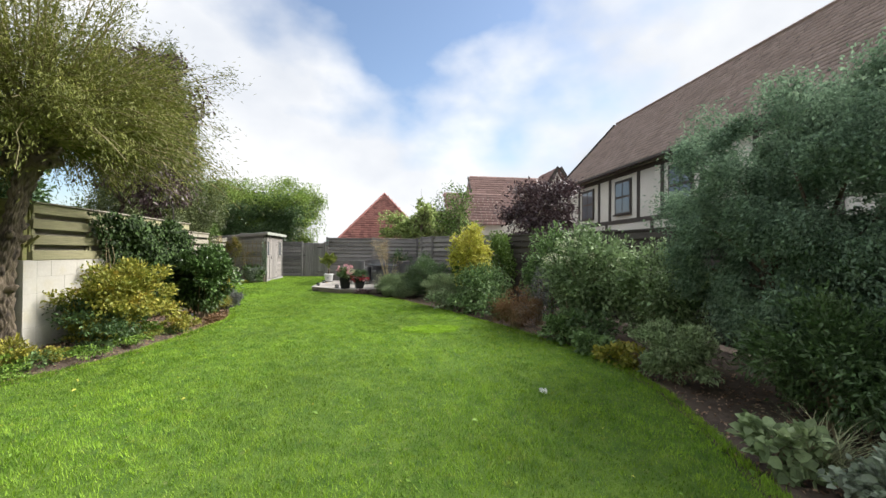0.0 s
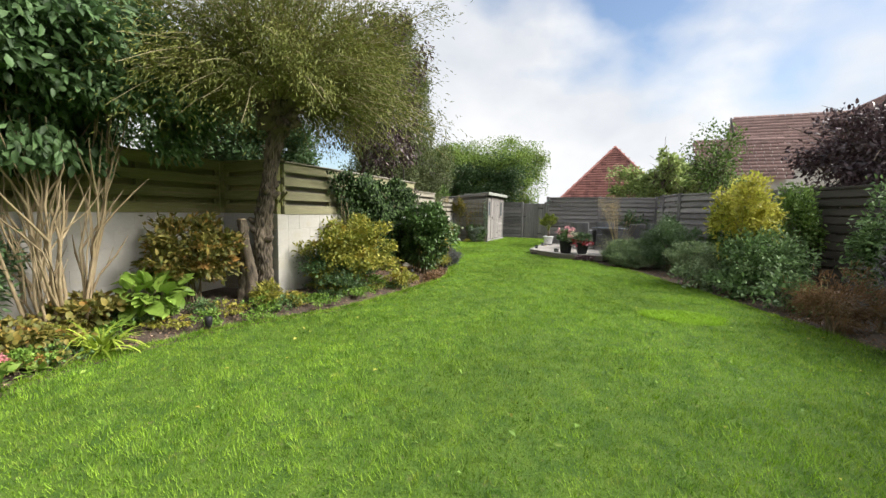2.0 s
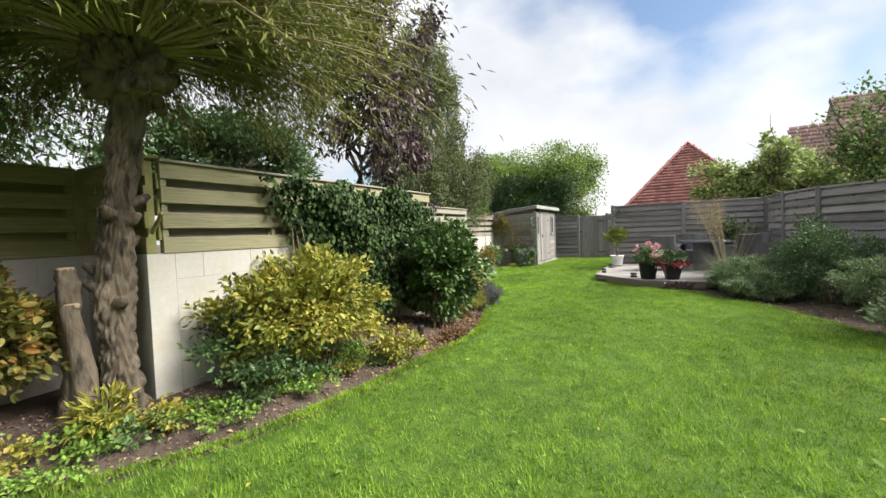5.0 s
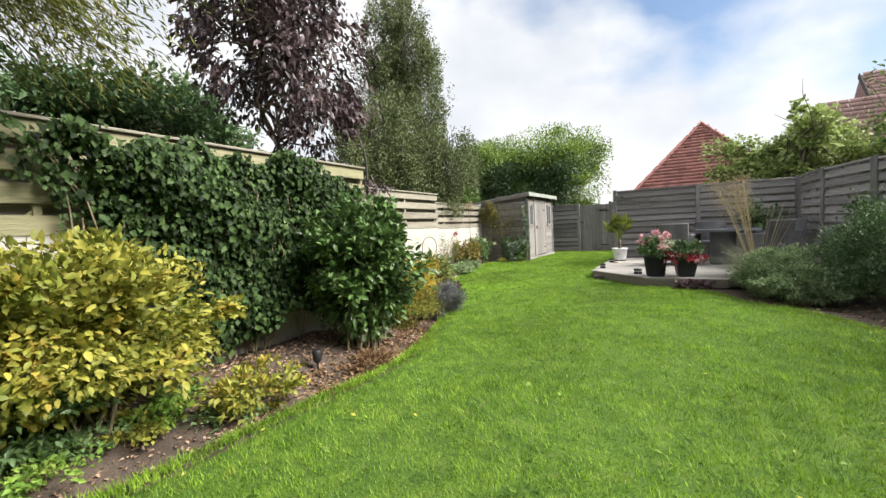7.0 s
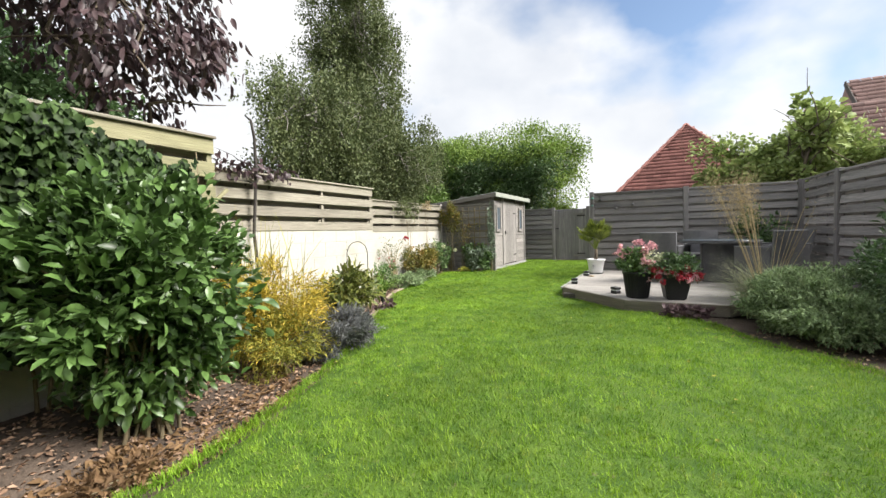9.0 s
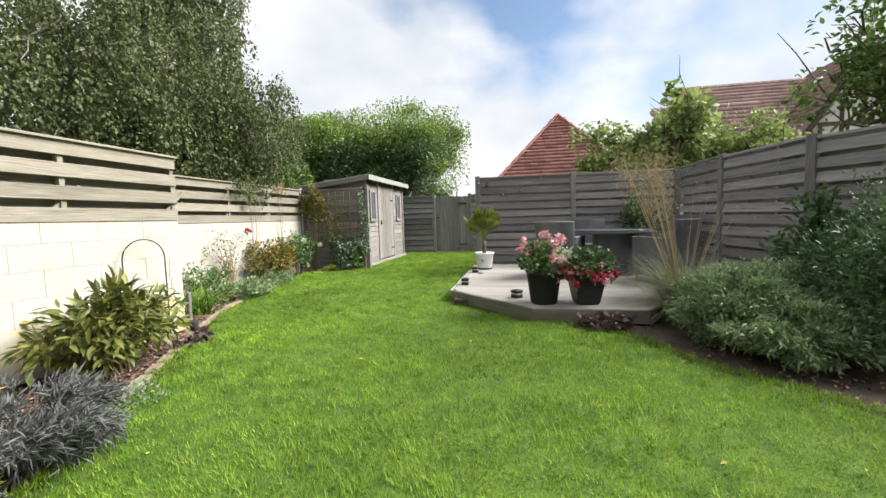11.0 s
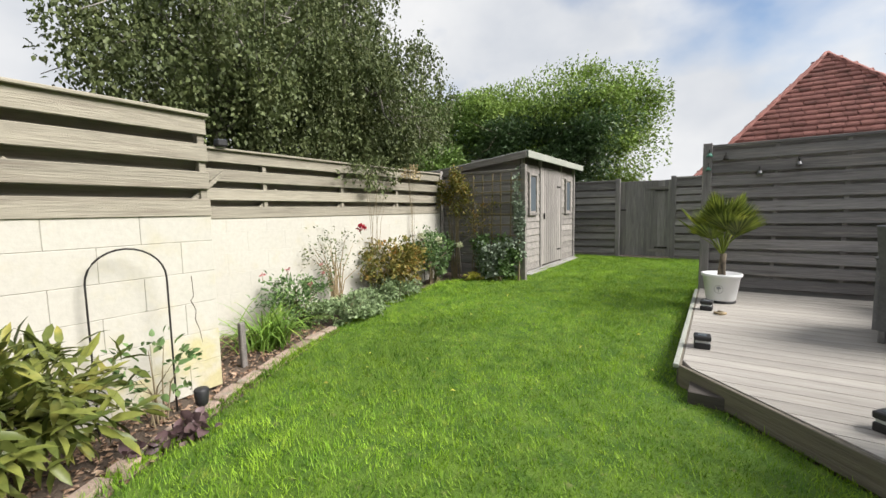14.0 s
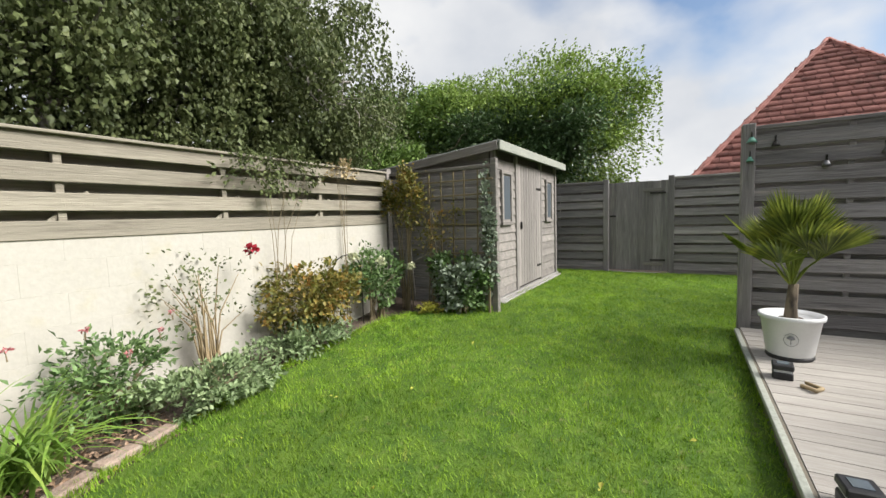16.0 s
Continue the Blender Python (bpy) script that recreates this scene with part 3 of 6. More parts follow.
block_wall("wall_1", -1.1, -3.0, -1.1, 3.0, 6, False)
block_wall("wall_1", -1.1, 3.0, -1.1, 8.5, 6)
block_wall("wall_2", -1.1, 8.5, -0.05, 8.5, 6)
block_wall("wall_3", -0.05, 8.7, -0.05, 12.7, 6, True, 0.0025)
block_wall("wall_4", -1.0, 12.7, -1.0, 16.06, 6, True, 0.003, 0.6)
block_wall("wall_5", -2.15, 16.1, -2.15, 20.6, 6, True, 0.0007)
block_wall("wall_6", -0.26, 12.7, -0.99, 12.7, 6, False)
block_wall("wall_7", -1.21, 16.06, -2.14, 16.06, 6, False)
crack = Tubes()
crack.add([(-0.999, 15.90, 0.80), (-0.999, 15.905, 0.66), (-0.999, 15.885, 0.635), (-0.999, 15.915, 0.56), (-0.999, 15.905, 0.50), (-0.999, 15.93, 0.42), (-0.999, 15.94, 0.33)], [0.0024, 0.002, 0.003, 0.002, 0.003, 0.002, 0.0015], 5)
tagged(new("wall_crack", crack.mesh("wall_crack", m_soil)), "dark crack down the cream painted blocks", "crack", kind="structure")


# ---- timber fences ----
def hit_and_miss(name, label, x0, y0, x1, y1, z0, rise, mat, back, ends=True):
    """Boards on both faces of short posts, standing on a wall; a sloping cap along the top."""
    e, size = along(name, label, "fence", x0, y0, x1, y1, z0, group="fences on the walls")
    pitch = rise / 3.66
    front = box("board", size, 0.022, pitch * 0.64, mat, 0.004)
    behind = box("board", size, 0.022, pitch * 0.62, back, 0.004)
    for k in range(4):
        child("board", front, e, pose(size / 2, 0.0, k * pitch + random.uniform(-0.004, 0.004), random.uniform(-1.5, 1.5)))
        if k < 3:
            child("board", behind, e, pose(size / 2, 0.095, (k + 0.52) * pitch, 0))
    post = box("post", 0.045, 0.055, rise - 0.02, mat, 0.003)
    count = max(2, round(size / 1.0) + 1)
    for k in range(count):
        child("post", post, e, pose(0.03 + k * (size - 0.06) / (count - 1), 0.0385, 0))
    child("cap", box("cap", size + 0.02, 0.15, 0.022, back, 0.004), e, pose(size / 2, 0.035, rise, 4))
    brace = box("brace", 0.03, 0.022, 0.42, mat, 0.003)
    for k in range(count - 1):
        if ends:
            child("brace", brace, e, pose(0.03 + (k + 0.86) * (size - 0.06) / (count - 1), 0.042, 0.03, 0, 48))
    return e


F0 = 6 * BLOCK_H - 0.02
corner = thing('corner_post', 'mossy timber post in the inner corner of the fence', 'fence post', -1.13, 8.5, F0)
child('post', box('post', 0.12, 0.12, 0.74, m_green_wood, 0.005), corner)
hit_and_miss("wall_fence", "mossy olive timber fence on the block wall", -1.1, 3.0, -1.1, 8.45, F0, 0.74, m_green_wood, m_green_wood)
hit_and_miss("wall_fence", "mossy olive timber fence returning along the wall", -1.1, 8.52, -0.07, 8.52, F0, 0.74, m_green_wood, m_green_wood)
hit_and_miss("wall_fence", "olive timber fence half covered in ivy", -0.05, 8.62, -0.05, 12.7, F0 + 0.004, 0.72, m_pale_moss_wood, m_tan_wood)
hit_and_miss("wall_fence", "tan weathered timber fence on the cream wall", -1.0, 12.7, -1.0, 16.06, F0 - 0.04, 0.68, m_tan_wood, m_tan_wood)
hit_and_miss("wall_fence", "tan weathered timber fence with trailing birch twigs", -2.15, 16.1, -2.15, 20.6, F0 - 0.07, 0.68, m_tan_wood, m_tan_wood)
hit_and_miss("wall_fence", "plain timber fence behind the willow", -1.1, -3.0, -1.1, 2.98, F0, 0.74, m_green_wood, m_green_wood, False)


def lap_panel(name, label, x0, y0, x1, y1, z0, rise, mat, rows=11, posts=(True, True), group="lapped fence panels"):
    """A panel of overlapping boards with battens, a top rail and its posts."""
    e, size = along(name, label, "fence panel", x0, y0, x1, y1, z0, group=group)
    pitch = rise / rows
    front, behind = box("board", size - 0.1, 0.016, pitch * 0.76, mat, 0.003), box("board", size - 0.1, 0.012, pitch * 0.5, mat, 0.002)
    for k in range(rows):
        child("board", front, e, pose(size / 2, -0.012 + random.uniform(-0.004, 0.004), k * pitch + random.uniform(-0.006, 0.006), -9 + random.uniform(-3.5, 3.5), random.uniform(-0.45, 0.45)))
        child("board", behind, e, pose(size / 2, 0.06, (k + 0.62) * pitch, 0))
    batten = box("batten", 0.04, 0.02, rise, mat, 0.003)
    for u in (0.36, 0.68):
        child("batten", batten, e, pose(size * u, 0.018, 0))
    child("rail", box("rail", size - 0.1, 0.05, 0.035, mat, 0.004), e, pose(size / 2, 0.0, rise))
    child("gravel_board", box("gravel_board", size - 0.1, 0.03, 0.1, mat, 0.004), e, pose(size / 2, 0.012, -0.09))
    post = box("post", 0.1, 0.1, rise + 0.16, m_upright_wood if mat is m_grey_wood else mat, 0.006)
    for on, x in zip(posts, (0.0, size)):
        if on:
            child("post", post, e, pose(x, 0.01, -0.1))
    return e


lap_panel("boundary_fence", "grey weathered lapped fence panel beside the shed", -1.5, 25.02, -0.03, 25.02, 0.12, 1.72, m_grey_wood, 10, (True, True))
lap_panel("boundary_fence", "grey weathered lapped fence panel beside the gate", 1.12, 25.02, 2.95, 25.02, 0.12, 1.72, m_grey_wood, 10, (True, True))
lap_panel("boundary_fence", "grey weathered lapped fence panel in the corner", 2.95, 25.02, 4.3, 25.02, 0.12, 1.72, m_grey_wood, 10, (False, True))
for k in range(2):
    lap_panel("boundary_fence", "tall grey lapped fence panel behind the deck", 1.83 + 1.93 * k, 20.85, 1.83 + 1.93 * (k + 1), 20.85, 0.2, 1.74, m_grey_wood, 11, (True, k == 1))
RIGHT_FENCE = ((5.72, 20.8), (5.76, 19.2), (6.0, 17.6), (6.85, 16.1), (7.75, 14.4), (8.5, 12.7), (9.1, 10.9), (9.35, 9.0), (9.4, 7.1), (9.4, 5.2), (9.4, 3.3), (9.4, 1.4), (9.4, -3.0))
# From the fifth panel on, dark timber puts the shrubs' shade into the colour.
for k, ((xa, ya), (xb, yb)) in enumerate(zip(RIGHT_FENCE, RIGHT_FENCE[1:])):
    lap_panel("boundary_fence", "grey lapped fence panel behind the border" if k < 4 else "lapped fence panel behind shrubs, shade put into its dark colour", xa, ya, xb, yb, 0.12, 1.84 - 0.02 * k, m_grey_wood if k < 4 else m_dark_wood, 11, (k > 0, k == 11))


# closing fence behind the start of the walk
lap_panel("boundary_fence", "plain lapped fence closing the garden", 9.4, -4.0, 4.0, -4.0, 0.1, 1.8, m_grey_wood, 11)
lap_panel("boundary_fence", "plain lapped fence closing the garden", 4.0, -4.0, -1.2, -4.0, 0.1, 1.8, m_grey_wood, 11)


# ---- gate ----
def gate(x, y):
    e = thing("garden_gate", "closed grey boarded garden gate with two ledges", "gate", x, y, 0.1)
    board = box("board", 0.1312, 0.02, 1.72, m_upright_wood, 0.005)
    for k in range(8):
        child("board", board, e, pose(0.095 + k * 0.1315, 0, random.uniform(-0.004, 0.004)))
    for z in (0.1, 1.52):
        child("ledge", box("ledge", 0.34, 0.02, 0.06, m_shed_wood, 0.004), e, pose(0.82, -0.022, z))
    for z in (0.25, 1.4):
        child("ledge", box("ledge", 1.04, 0.025, 0.1, m_grey_wood, 0.004), e, pose(0.555, 0.024, z))
    for z in (0.18, 1.46):
        child("hinge", box("hinge", 0.26, 0.006, 0.035, m_iron, 0.002), e, pose(0.9, -0.036, z + 0.01))
    child("latch", box("latch", 0.12, 0.02, 0.03, m_iron, 0.003), e, pose(0.1, -0.02, 1.05))
    child("sill", box("sill", 1.1, 0.18, 0.03, m_stone, 0.006), e, pose(0.54, -0.06, -0.07))
    return e


gate(0.0, 25.0)


# ---- shed ----
def shed(x, y, z):
    """Pent shed: door side towards +x, origin at the near front corner."""
    e = thing("garden_shed", "grey weathered timber garden shed with a closed door", "shed", x, y, z)
    deep, wide, hf, hb = 3.0, 2.6, 2.02, 1.72
    child("base", box("base", wide + 0.1, deep + 0.1, 0.09, m_stone, 0.01), e, pose(-wide / 2, deep / 2, -0.08))
    body = bmesh.new()
    vs = [body.verts.new(p) for p in ((-0.02, 0.02, 0), (-0.02, deep - 0.02, 0), (-wide, deep - 0.02, 0), (-wide, 0.02, 0), (-0.02, 0.02, hf), (-0.02, deep - 0.02, hf), (-wide, deep - 0.02, hb), (-wide, 0.02, hb))]
    for f in ((0, 1, 2, 3), (4, 5, 6, 7), (0, 1, 5, 4), (1, 2, 6, 5), (2, 3, 7, 6), (3, 0, 4, 7)):
        body.faces.new([vs[i] for i in f])
    bmesh.ops.recalc_face_normals(body, faces=body.faces[:])
    child("body", bm_mesh("body", body, m_dark_wood), e)
    side, pitch = box("board", wide - 0.06, 0.018, 0.135, m_shed_wood, 0.003), 0.124
    for k in range(13):
        child("board", side, e, pose(-wide / 2, -0.008, 0.02 + k * pitch, -7 + random.uniform(-1, 1)))
    for k in range(13, 16):
        w = (hf - k * pitch - 0.05) / (hf - hb) * wide
        if w > 0.2:
            child("board", box("board", min(w, wide - 0.06), 0.018, 0.135, m_shed_wood, 0.003), e, pose(-min(w, wide - 0.06) / 2 - 0.03, -0.008, 0.02 + k * pitch, -7))
    for y0, y1 in ((0.09, 0.82), (2.08, 2.91)):
        b = box("board", 0.018, y1 - y0, 0.135, m_shed_wood, 0.003)
        for k in range(15):
            child("board", b, e, pose(0.008, (y0 + y1) / 2, 0.02 + k * pitch, 0, -7 + random.uniform(-1, 1)))
    for yy in (0.04, 0.86, 2.04, 2.96):
        child("corner_post", box("corner_post", 0.05, 0.075, hf - 0.02, m_door_wood, 0.004), e, pose(0.008, yy, 0))
    door = child("door", box("door", 0.03, 1.1, 1.86, m_shed_wood, 0.003), e, pose(0.0, 1.45, 0.04))
    plank = box("board", 0.014, 0.113, 1.84, m_door_wood, 0.004)
    for k in range(9):
        child("board", plank, door, pose(0.022, -0.485 + k * 0.1215, 0.01))
    child("handle", box("handle", 0.03, 0.03, 0.11, m_iron, 0.006), door, pose(0.045, -0.46, 0.88))
    for z0 in (0.22, 1.5):
        child("hinge", box("hinge", 0.008, 0.22, 0.035, m_iron, 0.002), door, pose(0.034, 0.43, z0))
    for yc in (0.45, 2.5):
        wdw = child("window", box("window", 0.03, 0.36, 0.72, m_shed_wood, 0.003), e, pose(0.012, yc, 1.02))
        child("pane", box("pane", 0.012, 0.25, 0.6, m_glass, 0), wdw, pose(0.014, 0, 0.06))
        for yy in (-0.165, 0.165):
            child("frame", box("frame", 0.03, 0.05, 0.74, m_shed_wood, 0.004), wdw, pose(0.02, yy, -0.01))
        for zz in (-0.02, 0.68):
            child("frame", box("frame", 0.034, 0.4, 0.05, m_shed_wood, 0.004), wdw, pose(0.021, 0, zz))
    tilt = math.degrees(math.atan2(hf - hb, wide))
    child("roof", box("roof", wide + 0.35, deep + 0.24, 0.05, m_felt, 0.008), e, pose(-wide / 2, deep / 2, (hf + hb) / 2 + 0.0, 0, -tilt))
    child("fascia", box("fascia", 0.025, deep + 0.26, 0.12, m_trim_pale, 0.005), e, pose(0.17, deep / 2, hf - 0.06))
    child("fascia", box("fascia", wide + 0.32, 0.022, 0.11, m_shed_wood, 0.005), e, pose(-wide / 2, -0.13, (hf + hb) / 2 - 0.075, 0, -tilt))
    child("step", box("step", 0.12, 2.9, 0.05, m_stone, 0.01), e, pose(0.07, 1.5, -0.06))
    return e


shed(-0.83, 21.15, 0.11)


# ---- trellis with climbers in front of the shed ----
def trellis(x0, x1, y, z):
    e = thing("trellis", "dark board panel with a wooden trellis", "trellis", x0, y, z)
    w = x1 - x0
    b = box("board", w, 0.018, 0.138, m_grey_wood, 0.003)
    for k in range(10):
        child("board", b, e, pose(w / 2, 0.05, 0.05 + k * 0.168, -9 + random.uniform(-2, 2)))
    child("post", box("post", 0.075, 0.075, 1.9, m_shed_wood, 0.005), e, pose(w, 0, -0.05))
    child("post", box("post", 0.09, 0.09, 1.9, m_shed_wood, 0.005), e, pose(0, 0, -0.05))
    up, across = box("lath", 0.02, 0.012, 1.25, m_twig, 0.002), box("lath", 0.95, 0.012, 0.02, m_twig, 0.002)
    for k in range(6):
        child("lath", up, e, pose(w * 0.44 + k * 0.17, -0.03, 0.48, 0, random.uniform(-1.5, 1.5)))
    for k in range(7):
        child("lath", across, e, pose(w * 0.44 + 0.43, -0.043, 0.52 + k * 0.18, 0, random.uniform(-1.5, 1.5)))
    stake = box("stake", 0.026, 0.02, 1.2, m_shed_wood, 0.003)
    for xx, lean in ((0.3, 3), (0.45, -4), (0.66, 8), (0.86, -5)):
        child("stake", stake, e, pose(xx, -0.05, 0.05, 0, lean))
    for xx, zz, lean in ((0.42, 0.55, 62), (0.6, 0.85, 74), (0.5, 0.4, 92)):
        child("stake", box("stake", 0.022, 0.016, 0.36, m_shed_wood, 0.003), e, pose(xx, -0.065, zz, 0, lean))
    child("rail", box("rail", w, 0.05, 0.04, m_shed_wood, 0.004), e, pose(w / 2, 0.03, 1.75))
    return e


trellis(-2.24, -0.62, 20.75, 0.08)


def solid(name, verts, faces, mat):
    bm = bmesh.new()
    vs = [bm.verts.new(p) for p in verts]
    for f in faces:
        bm.faces.new([vs[i] for i in f])
    bmesh.ops.recalc_face_normals(bm, faces=bm.faces[:])
    return bm_mesh(name, bm, mat)


# ---- deck ----
DECK_Z = 0.15
deck = thing("deck", "grey weathered timber deck with a raised front edge", "deck", 0, 0, 0)


def cut_plank(y0, y1):
    """One plank whose ends follow the slanting deck corners."""
    def ends(q):
        left = 1.80 if q >= 17.69 else 2.86 - (q - 16.63)
        right = min(5.6, 4.02 + max(0, q - 16.63) * 0.66)
        return left, right
    (a0, b0), (a1, b1) = ends(y0), ends(y1)
    top, low = DECK_Z, DECK_Z - 0.028
    return solid("plank", [(a0, y0, low), (b0, y0, low), (b1, y1, low), (a1, y1, low), (a0, y0, top), (b0, y0, top), (b1, y1, top), (a1, y1, top)], [(0, 1, 2, 3), (4, 5, 6, 7), (0, 1, 5, 4), (1, 2, 6, 5), (2, 3, 7, 6), (3, 0, 4, 7)], m_deck)


m_fascia = material("fascia_timber", (0.20, 0.175, 0.135), (0.14, 0.125, 0.10), scale=1.2, rough=0.85, bump=0.4, fine=14, stretch=(0.35, 6, 6), local=True, c3=(0.20, 0.18, 0.15))


def deck_side(xa, ya, xb, yb, h=0.145, mat=m_fascia):
    size = math.hypot(xb - xa, yb - ya)
    child("fascia", box("fascia", size, 0.028, h, mat, 0.004), deck, pose((xa + xb) / 2, (ya + yb) / 2, DECK_Z - h - 0.003, 0, 0, math.degrees(math.atan2(yb - ya, xb - xa))))


y = 16.63
while y < 20.68:
    child("plank", cut_plank(y, y + 0.137), deck)
    y += 0.143
deck_side(1.79, 17.67, 2.84, 16.61)
deck_side(2.84, 16.61, 4.02, 16.61)
deck_side(4.02, 16.61, 5.6, 19.02)
deck_side(1.785, 17.67, 1.785, 20.7)
child("edge_strip", box("edge_strip", 0.035, 3.05, 0.03, m_trim_pale, 0.004), deck, pose(1.765, 19.19, DECK_Z - 0.028), "pale strip along the deck edge")
child("joist", box("joist", 2.4, 3.2, 0.08, m_dark_wood, 0.004), deck, pose(3.05, 19.0, 0.0))


# ---- edging bricks on the left border ----
edging = thing("edging", "worn pinkish brick edging beside the lawn", "edging", 0, 0, 0, kind="structure")
brick = box("brick", 0.10, 0.215, 0.07, m_edging, 0.012)
ye = 14.4
while ye < 17.5:
    xa, xb = float(edge(LEFT, ye)), float(edge(LEFT, ye + 0.1))
    child("brick", brick, edging, pose(xa - 0.055, ye, float(lawn_z(ye)) - 0.045 + random.uniform(-0.006, 0.006), 0, random.uniform(-4, 4), math.degrees(math.atan2(xa - xb, 0.1)) + random.uniform(-3, 3)))
    ye += 0.225


# ---- houses ----
def tile_field(name, el, er, tl, tr, mat, row=0.2, wide=0.24, thick=0.02):
    """Courses of single tiles on the plane between the eave el-er and the top tl-tr."""
    el, er, tl, tr = (np.asarray(q, float) for q in (el, er, tl, tr))
    up = (tl + tr) / 2 - (el + er) / 2
    rows = max(2, int(np.linalg.norm(up) / row))
    normal = unit(np.cross(er - el, up))
    if normal[2] < 0:
        normal = -normal
    v = []
    for k in range(rows):
        s0, s1 = k / rows, min(1.0, (k + 1.25) / rows)
        a0, b0, a1 = el + (tl - el) * s0, er + (tr - er) * s0, el + (tl - el) * s1
        size = np.linalg.norm(b0 - a0)
        n = max(1, int(size / wide))
        d = (b0 - a0) / n
        rise = (up * (s1 - s0))
        i = np.arange(n) + (0.25 if k % 2 else 0.0)
        p = a0 + i[:, None] * d
        lift = normal * thick * (1.0 + 0.5 * np.random.random((n, 1)))
        q0, q1 = p + d * 0.03 + lift, p + d * 0.97 + lift
        v.append(np.stack([q0 - lift, q1 - lift, q0, q1, q0 + rise - lift * 0.9, q1 + rise - lift * 0.9], 1).reshape(-1, 3))
    v = np.concatenate(v)
    k = np.arange(len(v) // 6)[:, None] * 6
    return fast_mesh(name, v, np.concatenate([k + [0, 1, 3, 2], k + [2, 3, 5, 4]]), mat)


def prism(name, x0, x1, y0, y1, z0, z1, top, axis, mat):
    """A gabled block: walls to z1 and gables to top; axis is the ridge's direction."""
    xm, ym = (x0 + x1) / 2, (y0 + y1) / 2
    low = [(x0, y0, z0), (x1, y0, z0), (x1, y1, z0), (x0, y1, z0), (x0, y0, z1), (x1, y0, z1), (x1, y1, z1), (x0, y1, z1)]
    if axis == "y":
        return solid(name, low + [(xm, y0, top), (xm, y1, top)], [(0, 1, 2, 3), (0, 1, 5, 8, 4), (2, 3, 7, 9, 6), (0, 3, 7, 4), (1, 2, 6, 5), (4, 7, 9, 8), (5, 6, 9, 8)], mat)
    return solid(name, low + [(x0, ym, top), (x1, ym, top)], [(0, 1, 2, 3), (0, 3, 7, 8, 4), (1, 2, 6, 9, 5), (0, 1, 5, 4), (2, 3, 7, 6), (4, 5, 9, 8), (6, 7, 8, 9)], mat)


def house_window(parent, m, w, h, lights=2):
    wdw = child("window", box("window", w + 0.14, 0.06, h + 0.14, m_dark_wood, 0.01), parent, m)
    for k in range(lights):
        pw = w / lights
        child("pane", box("pane", pw - 0.06, 0.02, h * 0.46, m_glass, 0), wdw, pose(-w / 2 + (k + 0.5) * pw, -0.028, 0.08))
        child("pane", box("pane", pw - 0.06, 0.02, h * 0.42, m_glass, 0), wdw, pose(-w / 2 + (k + 0.5) * pw, -0.028, 0.12 + h * 0.5))
    child("sill", box("sill", w + 0.2, 0.12, 0.05, m_dark_wood, 0.008), wdw, pose(0, -0.05, -0.04))
    return wdw


